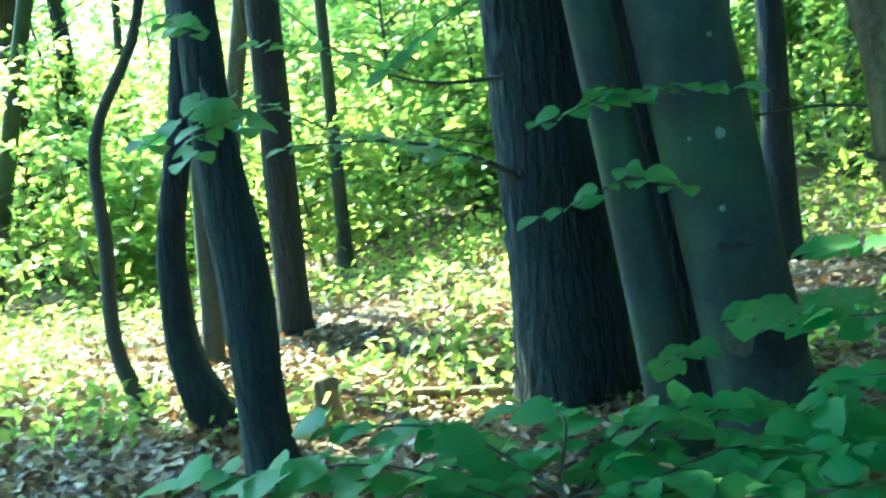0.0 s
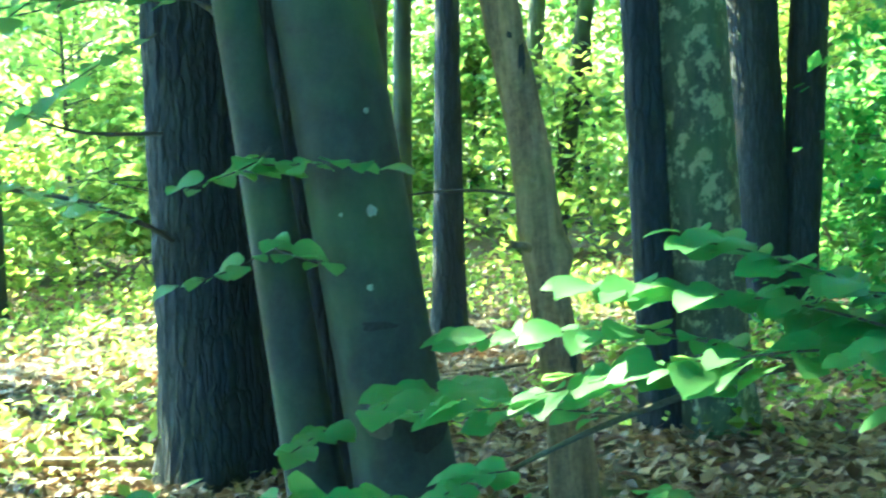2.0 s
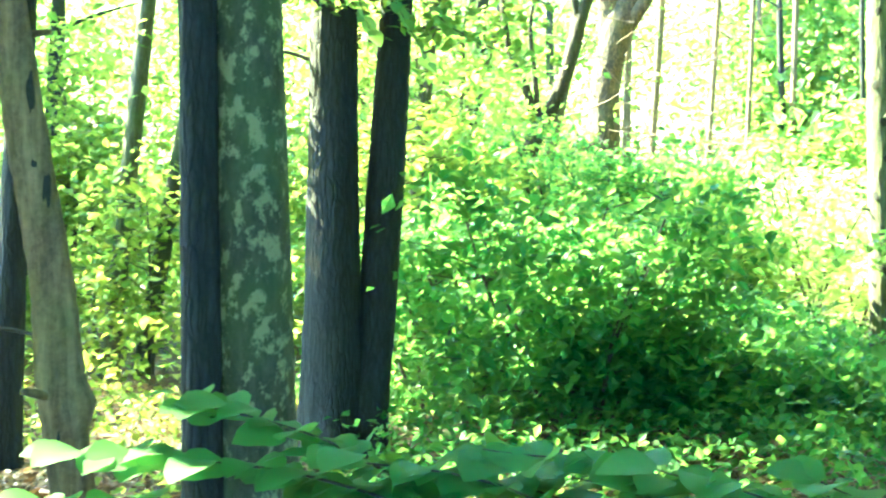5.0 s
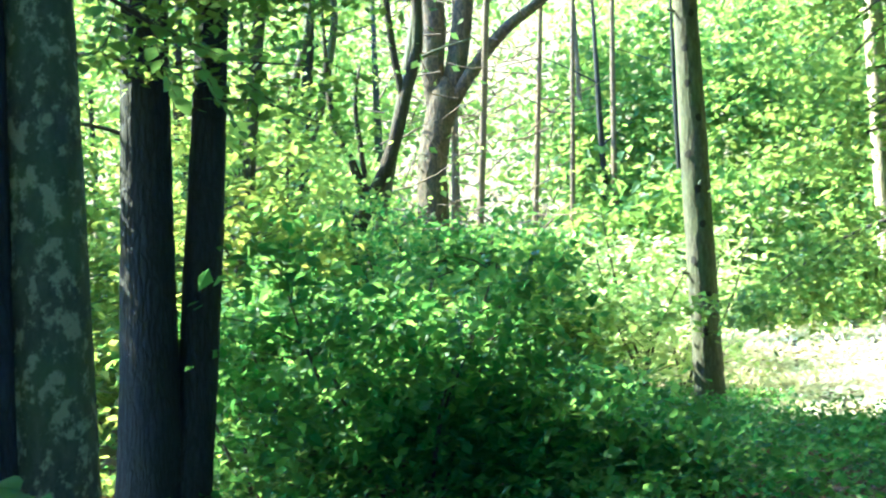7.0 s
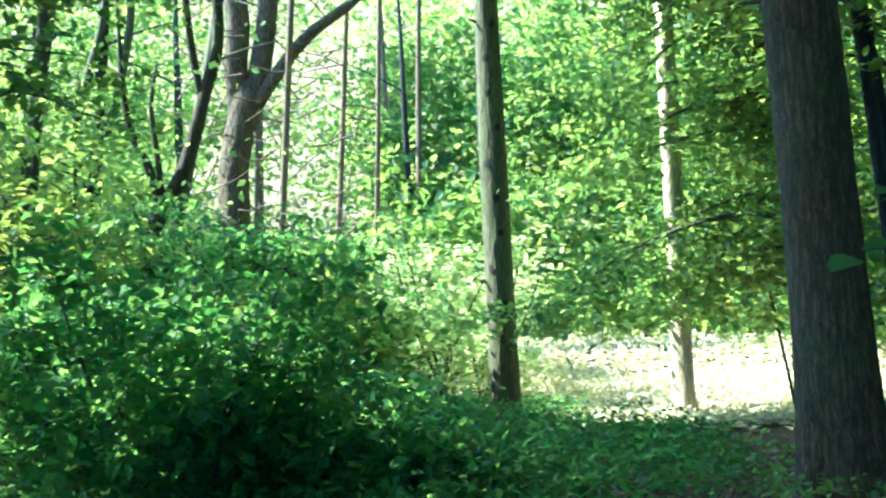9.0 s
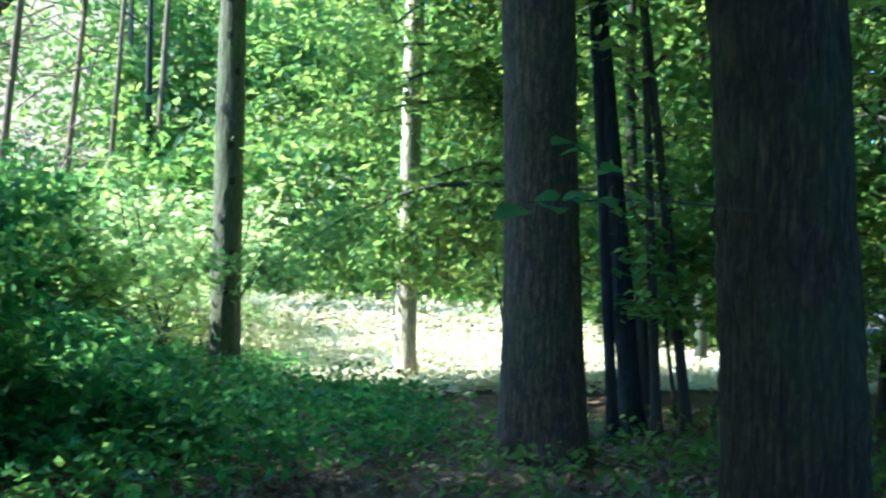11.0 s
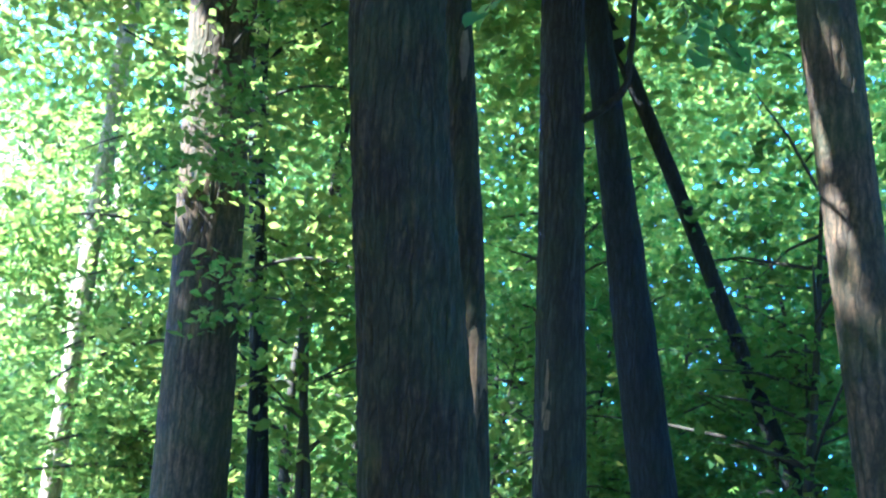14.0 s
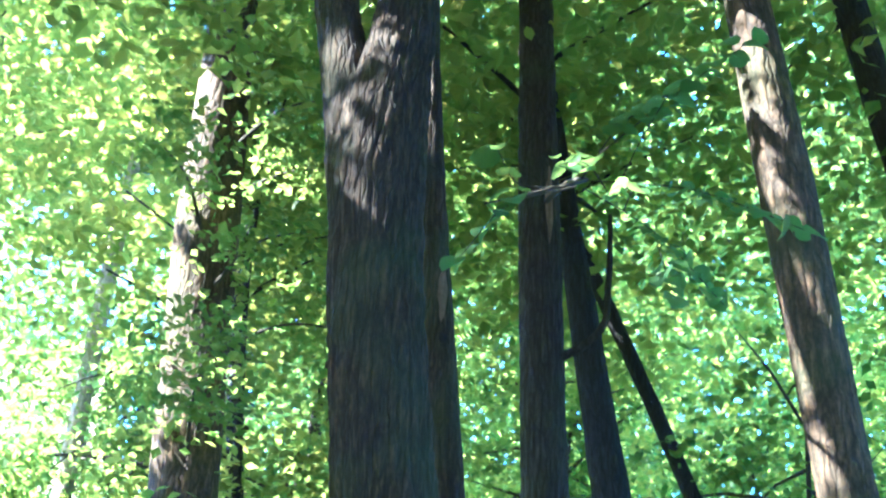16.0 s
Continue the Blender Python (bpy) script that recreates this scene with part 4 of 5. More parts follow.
def bough(label, keys, seed, leaf, size=0.11, count=16):
    """A branch that carries flat sprays of small leaves."""
    r = np.random.default_rng(seed)
    o = np.array(keys[0][:3])
    t = thing("leafy_branch", o, label, "branch")
    keys = np.array(keys, float) - (*o, 0)
    part("stem", tube_mesh("stem", keys, M_TWIG, 0.12, 7, seed=seed), t)
    line, _ = smooth_line(keys, 0.06)
    c = line[(len(line) * r.uniform(0.25, 0.999, count)).astype(int)] + r.normal(0, 1, (count, 3)) * (0.28, 0.28, 0.1)
    v, f = leaves_at(sprays(c, 22, 0.2, seed, 0.3), size, 0.45, seed)
    part("foliage", mesh_of("foliage", v, f, leaf, False), t)


for k in range(9):
    z, yaw = 4.3 + 0.55 * k, radians(228 + 38 * math.sin(k * 1.9))
    b = np.array([10.86 - 0.03 * (z - 4), 4.35 + 0.05 * (z - 4), z])
    d = np.array([math.cos(yaw), math.sin(yaw), 0])
    side = np.array([-d[1], d[0], 0]) * 0.25 * math.sin(k * 3.1)
    bough("shaded leafy branch of the massive trunk", [(*(b + d * 0.25), 0.022), (*(b + d * 0.9 + side + (0, 0, 0.15)), 0.014), (*(b + d * 1.8 + side * 2 - (0, 0, 0.1)), 0.005)], 900 + k, M_LEAF_SHADED)

for k in range(8):
    z, yaw = 3.0 + 0.2 * k, radians((150, -20, 205, 10, 240, -50, 175, 30)[k])
    d = np.array([math.cos(yaw), math.sin(yaw), 0])
    b = np.array([4.96 + 0.022 * z, 8.2 + 0.03 * z, z])
    bough("dark leafy branch of the grey double trunk", [(*(b + d * 0.15), 0.02), (*(b + d * 0.6 + (0, 0, 0.12)), 0.012), (*(b + d * 1.25 - (0, 0, 0.05)), 0.004)], 920 + k, M_LEAF_SHADED, 0.1, 14)

# ---- far woods round the place ----
def woods(label, yaws, dist, top, count, per, spread, size, seed, leaf=None):
    r = np.random.default_rng(seed)
    yaw, d = np.radians(r.uniform(*yaws, count)), np.sqrt(r.uniform(dist[0] ** 2, dist[1] ** 2, count))
    c = np.stack([5 - np.sin(yaw) * d, 3 + np.cos(yaw) * d, r.uniform(0.05, 1, count) * top], -1)
    c[:, 2] += gz(c[:, 0], c[:, 1])
    v, f = leaves_at(let_in(sprays(c, per, spread, seed + 1, 0.4), seed + 2), size, 0.7, seed + 3)
    tagged(new("far_woods", mesh_of("far_woods", v, f, leaf or M_LEAF_FAR, False)), label, "woods", "", "stuff")


woods("distant green woods behind the trees", (-30, 40), (25, 44), 20, 1500, 50, 1.2, 0.3, 31)
woods("woods with the bright sky behind them", (-36, -30), (28, 44), 20, 330, 50, 1.2, 0.3, 33)
woods("thinner woods with the bright sky behind them", (-48, -36), (30, 46), 20, 230, 50, 1.1, 0.28, 34)
woods("leafy branches hanging among the thin trunks", (-37, -27), (14, 24), 8, 300, 40, 0.8, 0.14, 39)
woods("distant green woods past the clearing", (-80, -48), (41, 52), 32, 850, 50, 1.4, 0.42, 37)
woods("distant darker woods in the shade", (-128, -72), (23, 44), 32, 2300, 50, 1.2, 0.36, 35, M_LEAF_SHADED)
woods("farthest woods in the shade", (-125, -66), (46, 60), 44, 1300, 40, 1.6, 0.62, 43, M_LEAF_SHADED)
# Never in view: added to close the place and cut stray skylight.
woods("unseen leafy woods behind the path, added to hold back light", (50, 232), (17, 34), 19, 700, 30, 1.3, 1.1, 41)
woods("distant leafy undergrowth below the trees", (-128, 40), (26, 46), 3.5, 1000, 36, 1.0, 0.32, 45)


def wood_edge(label, yaws, dist, rise, count, per, size, seed):
    """The sloping leafy edge of a wood, low towards the clearing and higher behind, in uneven bushes."""
    r = np.random.default_rng(seed)
    yaw, d = np.radians(r.uniform(*yaws, count)), r.uniform(*dist, count)
    x, y = 0.6 - np.sin(yaw) * d, 0.2 + np.cos(yaw) * d
    lumps = 0.9 * np.sin(x * 1.1 + 0.7 * np.sin(y)) + 0.9 * np.sin(y * 1.4 + 1.3 * np.sin(x * 0.8))
    c = np.stack([x, y, gz(x, y) + np.maximum(0.2, (d - dist[0]) * rise + lumps - 1.6 * r.random(count) ** 2)], -1)
    v, f = leaves_at(sprays(c, per, 0.6, seed + 1, 0.4), size, 0.6, seed + 3)
    tagged(new("far_woods", mesh_of("far_woods", v, f, M_LEAF_SHADED, False)), label, "woods", "", "stuff")


wood_edge("sunlit leafy edge of the wood beyond the clearing", (-80, -47.5), (27.5, 41), 0.75, 1400, 34, 0.29, 47)


def canopy(label, centre, reach, heights, count, per, seed, size=0.24):
    """Upper leaves about the path; most patches are unseen, added to cast shade."""
    r = np.random.default_rng(seed)
    a, d = r.uniform(0, 2 * np.pi, count), np.sqrt(r.random(count)) * reach
    c = np.stack([centre[0] + np.cos(a) * d, centre[1] + np.sin(a) * d, r.uniform(*heights, count)], -1)
    v, f = leaves_at(let_in(sprays(let_in(c, seed), per, 0.7, seed + 1, 0.3), seed + 2, True), size, 0.5, seed + 3)
    tagged(new("canopy", mesh_of("canopy", v, f, M_LEAF, False)), label, "canopy", "", "stuff")


# Except the one beyond the furrowed trunk, unseen leaf patches added to block light.
canopy("unseen canopy over the path, added to dim the skylight", (-3.5, -2), 10, (9.5, 17), 1200, 36, 51, 0.44)
canopy("unseen canopy south of the path, added to dim the skylight", (10, -7), 6, (8, 14), 230, 36, 53, 0.36)
canopy("high leafy canopy beyond the furrowed trunk", (14, 0.5), 11, (8, 17), 1600, 56, 55, 0.165)
canopy("unseen canopy north of the oak, added for shade", (-4.2, 16.8), 2.6, (9, 14), 110, 36, 60)
canopy("unseen canopy behind the thicket, added for shade", (7.3, 10.6), 2.2, (9, 13), 95, 36, 64)
canopy("unseen canopy added to shade the leaning trunk", (8.1, 5.7), 1.4, (9, 13), 60, 36, 68)
canopy("unseen canopy beside the thicket, added for shade", (6.4, 12.0), 1.9, (8.5, 12), 75, 36, 70)
canopy("unseen canopy beyond the bent trunk, added for shade", (-5.6, 12.4), 2.2, (9, 12), 85, 36, 72)
canopy("unseen canopy beyond the crooked sapling, added for shade", (-7.0, 14.5), 1.8, (10, 12), 80, 36, 76)
canopy("unseen canopy added to shade the furrowed trunk", (1.8, 8.8), 1.2, (10, 12), 70, 36, 82)
canopy("unseen canopy added to shade the split trunk", (5.5, 6.1), 1.5, (10, 12), 90, 36, 84)
canopy("unseen canopy north of the double trunk, added for shade", (0.0, 16.8), 1.5, (10, 12), 80, 36, 86)
canopy("uppermost canopy layer, added to shade the woods past the clearing", (12.0, 11.0), 16, (17, 22), 900, 36, 88, 0.5)
canopy("unseen canopy added to shade the thicket", (6.0, 17.5), 5.5, (8, 15), 210, 36, 58)
# ---- floor: litter and low plants ----
lit = np.random.default_rng(61)


def strewn(count, yaws, dist):
    yaw, d = np.radians(lit.uniform(*yaws, count)), np.sqrt(lit.uniform(dist[0] ** 2, dist[1] ** 2, count))
    x, y = 0.6 - np.sin(yaw) * d, 0.2 + np.cos(yaw) * d
    return np.stack([x, y, gz(x, y)], -1)


p = strewn(34000, (-115, 40), (2.0, 15.0))
p[:, 2] += lit.uniform(0.012, 0.05, len(p))
q = strewn(26000, (-60, 32), (2.2, 9.0))
q[:, 2] += lit.uniform(0.012, 0.045, len(q))
q2 = strewn(6000, (40, 245), (0.0, 7.0))
q3 = strewn(6000, (-115, 40), (0.0, 2.2))
q2 = np.concatenate([q2, q3])
q2[:, 2] += lit.uniform(0.012, 0.045, len(q2))
p = np.concatenate([p, q, q2])
v, f = leaves_at(p, 0.08, 0.45, 62, 0.0)
tagged(new("leaf_litter", mesh_of("leaf_litter", v, f, M_LITTER, False)), "dry brown fallen leaves on the floor", "leaf litter", "", "stuff")


def low_plants(label, centres, per, spread, heights, size, mat, seed, flat=0.55):
    r = np.random.default_rng(seed)
    c = np.repeat(centres, per, 0) + r.normal(0, 1, (len(centres) * per, 3)) * (spread, spread, 0)
    c[:, 2] = gz(c[:, 0], c[:, 1]) + r.uniform(*heights, len(c))
    v, f = leaves_at(c, size, flat, seed + 1)
    tagged(new("low_plants", mesh_of("low_plants", v, f, mat, False)), label, "undergrowth", "", "stuff")


p = strewn(5200, (-64, -28), (6.5, 21))
past = lambda q: (q[:, 0] - 17.8) * 6.5 - (q[:, 1] - 8.1) * 3.7 + 1.5 * np.sin(q[:, 1] * 2.1)
keep = (past(p) < -20) & (p[:, 1] > 3.5 + 0.15 * p[:, 0]) & (lit.random(len(p)) < 0.8)
low_plants("low green plants along the thicket and clearing", p[keep], 9, 0.22, (0.05, 0.42), 0.085, M_LEAF_EMERALD, 63)
cl = np.random.default_rng(71)
a, d = cl.uniform(0, 2 * np.pi, 4000), np.sqrt(cl.random(4000))
p = np.stack([24 + np.cos(a) * d * 8.5, 9.8 + np.sin(a) * d * 7.0, 0 * a], -1)
p = p[past(p) > -18.0]
# Both layers brighten the clearing floor by their pale colour.
low_plants("grass and herbs of the clearing, coloured pale to look sunlit", p, 6, 0.2, (0.02, 0.2), 0.1, M_GRASS_SUNLIT, 72)
low_plants("flat grass blades of the clearing, coloured pale to look sunlit", p, 8, 0.35, (0.03, 0.06), 0.19, M_GRASS_SUNLIT, 74, 0.12)
p = strewn(1500, (-34, 32), (5.5, 14))
low_plants("scattered green seedlings among fallen leaves", p[np.sin(p[:, 0] * 1.9 + 1) + np.sin(p[:, 1] * 1.3) > -0.1], 10, 0.16, (0.04, 0.24), 0.08, M_LEAF, 65)
p = strewn(1500, (-34, 34), (12, 26))
low_plants("low leafy growth between the far trunks", p, 9, 0.25, (0.05, 0.9), 0.13, M_LEAF, 69)
p = strewn(700, (-105, -64), (6, 14))
low_plants("sparse low plants in deep shade", p, 8, 0.2, (0.04, 0.25), 0.08, M_LEAF_SHADED, 67)

# ---- broad leaves close to the path ----
def blade(name, seed):
    """A broad toothed leaf, folded along its rib and curling down at the tip; length 1 along +y from its stalk."""
    r = np.random.default_rng(seed)
    rows = 6
    v, f = [], []
    for k in range(rows + 1):
        u = k / rows
        w = 0.43 * math.sin(math.pi * min(1.0, u * 0.96 + 0.03) ** 0.82) ** 0.8 + (0.012 if k % 2 else -0.012)
        w = max(w, 0.004)
        z = 0.05 * math.sin(3.0 * u) - 0.16 * u * u
        v += [(-w, u, z + 0.3 * w * r.uniform(0.3, 0.7)), (0, u, z), (w, u, z + 0.3 * w * r.uniform(0.3, 0.7))]
    for k in range(rows):
        a = 3 * k
        f += [(a, a + 1, a + 4), (a, a + 4, a + 3), (a + 1, a + 2, a + 5), (a + 1, a + 5, a + 4)]
    return mesh_of(name, v, f, M_BIG_LEAF)


BLADES = [blade("leaf", k) for k in range(4)]


def leafy_twig(parent, keys, seed, size=0.1, spacing=0.055, origin=(0, 0, 0), start=0.15, droop=0.1, flat=0.27, face=(-0.05, -0.24)):
    """A twig with broad leaves in two ranks."""
    r = np.random.default_rng(seed)
    o = np.asarray(origin)
    keys = np.array(keys, float)
    keys[:, :3] -= o
    twig = part("twig", tube_mesh("twig", keys, M_TWIG, 0.05, 7, seed=seed), parent)
    line, _ = smooth_line(keys, spacing)
    ahead = np.gradient(line, axis=0)
    for k in range(int(len(line) * start), len(line)):
        p, d = Vector(line[k]), Vector(ahead[k]).normalized()
        last = k == len(line) - 1
        turn = r.normal(0, 0.2) if last else (1 if k % 2 else -1) * r.uniform(0.45, 1.35)
        way = (Matrix.Rotation(turn, 3, "Z") @ d)
        way.z = way.z * 0.5 - droop * r.uniform(0.2, 1.6)
        way.normalize()
        up = Vector((r.normal(0, flat) + face[0], r.normal(0, flat) + face[1], 1))
        p = p + Vector(r.normal(0, 0.012, 3))
        side = way.cross(up).normalized()
        up = side.cross(way)
        m = Matrix((side, way, up)).transposed().to_4x4()
        leaf = part("leaf", BLADES[int(r.integers(4))], twig)
        leaf.matrix_local = Matrix.Translation(p) @ m @ Matrix.Scale(size * r.uniform(0.55, 1.3), 4)
    return twig


hazel = thing("hazel_shrub", (3.05, 1.95, float(gz(3.05, 1.95))), "hazel shrub with broad green leaves over the path", "shrub")
ho = tuple(hazel.location)
part("stem", tube_mesh("stem", np.array([(3.05, 1.95, -0.05, 0.02), (2.95, 2.08, 0.45, 0.018), (2.72, 2.36, 0.74, 0.016), (2.13, 2.8, 0.86, 0.013), (1.93, 3.0, 0.82, 0.011),
                                           (1.5, 3.12, 0.71, 0.009), (0.95, 3.32, 0.45, 0.005)]) - (*ho, 0), M_TWIG, 0.05, 9, seed=3), hazel)
for k, (keys, size) in enumerate([
        ([(1.95, 2.98, 0.83, 0.006), (1.55, 3.15, 0.93, 0.004), (1.08, 3.38, 0.92, 0.002)], 0.105),
        ([(2.35, 2.64, 0.83, 0.006), (1.9, 2.95, 1.0, 0.004), (1.38, 3.24, 1.06, 0.002)], 0.11),
        ([(2.3, 2.68, 0.84, 0.006), (2.0, 2.92, 1.07, 0.004), (1.66, 3.1, 1.19, 0.002)], 0.115),
        ([(2.6, 2.42, 0.8, 0.006), (2.3, 2.62, 0.98, 0.004), (1.92, 2.86, 1.05, 0.002)], 0.11),
        ([(2.75, 2.3, 0.75, 0.006), (2.62, 2.42, 0.98, 0.004), (2.3, 2.68, 1.06, 0.002)], 0.11),
        ([(2.9, 2.1, 0.6, 0.006), (2.85, 2.12, 0.9, 0.004), (2.55, 2.34, 1.04, 0.002)], 0.115),
        ([(2.95, 2.05, 0.5, 0.006), (3.1, 1.95, 0.85, 0.004), (2.85, 2.1, 1.02, 0.002)], 0.115),
        ([(1.85, 3.02, 0.8, 0.005), (1.5, 3.05, 0.84, 0.004), (1.22, 3.1, 0.8, 0.002)], 0.1),
        ([(1.5, 3.12, 0.71, 0.004), (1.25, 3.3, 0.72, 0.003), (0.98, 3.5, 0.70, 0.002)], 0.095),
        ([(2.1, 2.8, 0.86, 0.005), (2.0, 2.6, 0.95, 0.004), (1.8, 2.5, 0.94, 0.002)], 0.11),
        ([(2.5, 2.5, 0.82, 0.005), (2.3, 2.3, 0.92, 0.004), (2.05, 2.2, 0.93, 0.002)], 0.11),
        ([(1.2, 3.22, 0.57, 0.004), (1.05, 3.1, 0.6, 0.003), (0.85, 3.0, 0.56, 0.002)], 0.1),
        ([(2.95, 2.08, 0.55, 0.006), (2.7, 1.95, 0.8, 0.004), (2.45, 1.95, 0.88, 0.002)], 0.11),
        ([(2.4, 2.6, 0.83, 0.005), (2.25, 2.75, 0.9, 0.004), (1.95, 3.05, 0.95, 0.002)], 0.11),
        ([(2.6, 2.45, 0.8, 0.005), (2.5, 2.6, 0.92, 0.004), (2.25, 2.85, 0.96, 0.002)], 0.11),
        ([(2.75, 2.3, 0.72, 0.005), (2.75, 2.4, 0.9, 0.004), (2.55, 2.62, 0.97, 0.002)], 0.11),
        ([(2.9, 2.15, 0.6, 0.005), (3.0, 2.2, 0.85, 0.004), (2.82, 2.4, 0.96, 0.002)], 0.11),
        ([(3.0, 2.02, 0.5, 0.005), (3.2, 2.05, 0.82, 0.004), (3.05, 2.25, 0.94, 0.002)], 0.11),
        ([(2.2, 2.75, 0.86, 0.005), (1.85, 2.8, 0.9, 0.004), (1.5, 2.95, 0.86, 0.002)], 0.11),
        ([(2.5, 2.52, 0.82, 0.005), (2.2, 2.45, 0.86, 0.004), (1.95, 2.5, 0.8, 0.002)], 0.11)]):
    leafy_twig(hazel, keys, 700 + k, size * 1.12, 0.025, ho)

low = thing("broad_leaved_seedling", (0.25, 2.75, float(gz(0.25, 2.75))), "low broad-leaved sapling with spreading green sprays", "sapling")
lo = tuple(low.location)
part("stem", tube_mesh("stem", np.array([(0.25, 2.75, -0.05, 0.012), (0.24, 2.8, 0.3, 0.01), (0.2, 2.85, 0.52, 0.007)]) - (*lo, 0), M_TWIG, 0.05, 8, seed=4), low)
for k, (keys, size) in enumerate([
        ([(0.22, 2.82, 0.42, 0.005), (-0.2, 2.9, 0.6, 0.004), (-0.72, 2.95, 0.62, 0.002)], 0.12),
        ([(0.22, 2.84, 0.48, 0.005), (-0.05, 3.1, 0.62, 0.004), (-0.4, 3.25, 0.64, 0.002)], 0.12),
        ([(0.2, 2.85, 0.5, 0.005), (0.25, 3.1, 0.62, 0.004), (0.1, 3.35, 0.58, 0.002)], 0.12),
        ([(0.22, 2.84, 0.45, 0.005), (0.55, 3.05, 0.6, 0.004), (0.75, 3.15, 0.58, 0.002)], 0.12),
        ([(0.22, 2.84, 0.4, 0.005), (0.6, 2.9, 0.52, 0.004), (1.0, 2.95, 0.5, 0.002)], 0.12),
        ([(0.23, 2.8, 0.35, 0.005), (0.7, 2.7, 0.42, 0.004), (1.05, 2.72, 0.42, 0.002)], 0.12),
        ([(0.23, 2.8, 0.4, 0.005), (0.0, 2.7, 0.5, 0.004), (-0.35, 2.65, 0.5, 0.002)], 0.12),
        ([(0.22, 2.84, 0.48, 0.005), (0.4, 2.75, 0.52, 0.004), (0.62, 2.68, 0.48, 0.002)], 0.12),
        ([(0.22, 2.82, 0.4, 0.005), (0.7, 2.85, 0.5, 0.004), (1.25, 2.8, 0.5, 0.002)], 0.12),
        ([(0.22, 2.82, 0.38, 0.005), (0.75, 3.0, 0.46, 0.004), (1.35, 3.05, 0.46, 0.002)], 0.12),
        ([(0.2, 2.85, 0.42, 0.005), (-0.1, 2.75, 0.52, 0.004), (-0.5, 2.75, 0.56, 0.002)], 0.12),
        ([(0.2, 2.85, 0.4, 0.005), (-0.2, 3.1, 0.5, 0.004), (-0.6, 3.2, 0.52, 0.002)], 0.12),
        ([(0.24, 2.8, 0.38, 0.005), (0.5, 2.65, 0.48, 0.004), (0.9, 2.55, 0.5, 0.002)], 0.12),
        ([(0.22, 2.84, 0.45, 0.005), (0.4, 3.15, 0.54, 0.004), (0.6, 3.4, 0.52, 0.002)], 0.12),
        ([(0.22, 2.84, 0.45, 0.005), (0.0, 3.2, 0.55, 0.004), (-0.15, 3.5, 0.53, 0.002)], 0.12),
        ([(0.22, 2.84, 0.42, 0.005), (0.6, 3.2, 0.5, 0.004), (1.0, 3.35, 0.48, 0.002)], 0.12)]):
    leafy_twig(low, keys, 740 + k, size * 1.0, 0.032, lo)
low = thing("broad_leaved_seedling", (1.3, 2.7, float(gz(1.3, 2.7))), "small broad-leaved sapling under the hazel", "sapling")
lo = tuple(low.location)
part("stem", tube_mesh("stem", np.array([(1.3, 2.7, -0.05, 0.01), (1.31, 2.74, 0.22, 0.008), (1.3, 2.78, 0.42, 0.006)]) - (*lo, 0), M_TWIG, 0.05, 8, seed=5), low)
for k, keys in enumerate([
        [(1.3, 2.77, 0.38, 0.005), (1.0, 2.8, 0.5, 0.004), (0.7, 2.8, 0.52, 0.002)], [(1.3, 2.77, 0.36, 0.005), (1.6, 2.8, 0.48, 0.004), (1.9, 2.75, 0.48, 0.002)],
        [(1.3, 2.78, 0.4, 0.005), (1.2, 3.0, 0.5, 0.004), (1.05, 3.2, 0.48, 0.002)], [(1.3, 2.78, 0.4, 0.005), (1.5, 3.0, 0.47, 0.004), (1.65, 3.2, 0.45, 0.002)],
        [(1.3, 2.76, 0.34, 0.005), (1.5, 2.6, 0.46, 0.004), (1.75, 2.5, 0.48, 0.002)], [(1.3, 2.76, 0.34, 0.005), (1.1, 2.6, 0.46, 0.004), (0.85, 2.6, 0.5, 0.002)]]):
    leafy_twig(low, keys, 750 + k, 0.115, 0.034, lo)

by_oak = thing("beech_twig_growth", (0.86, 4.78, 1.2), "leafy beech twigs growing from the slim trunk", "branch")
bo = tuple(by_oak.location)
for k, (keys, size) in enumerate([
        ([(0.78, 4.82, 1.5, 0.005), (0.7, 4.4, 1.44, 0.003), (1.05, 4.1, 1.43, 0.002)], 0.085),
        ([(0.78, 4.82, 1.48, 0.005), (0.6, 4.4, 1.42, 0.003), (0.42, 4.25, 1.37, 0.002)], 0.085),
        ([(0.8, 4.82, 1.15, 0.004), (0.75, 4.5, 1.12, 0.003), (0.88, 4.28, 1.08, 0.002)], 0.085),
        ([(0.8, 4.82, 1.12, 0.004), (0.55, 4.6, 1.05, 0.003), (0.4, 4.5, 1.02, 0.002)], 0.08),
        ([(1.1, 4.5, 0.5, 0.004), (1.05, 4.0, 0.66, 0.003), (0.92, 3.65, 0.68, 0.002)], 0.1),
        ([(1.15, 4.5, 0.5, 0.004), (1.25, 3.9, 0.68, 0.003), (1.12, 3.5, 0.7, 0.002)], 0.1),
        ([(0.95, 4.7, 0.4, 0.004), (0.8, 4.2, 0.5, 0.003), (0.66, 3.9, 0.52, 0.002)], 0.09)]):
    leafy_twig(by_oak, keys, 760 + k, size * 1.25, 0.05, bo, 0.3)
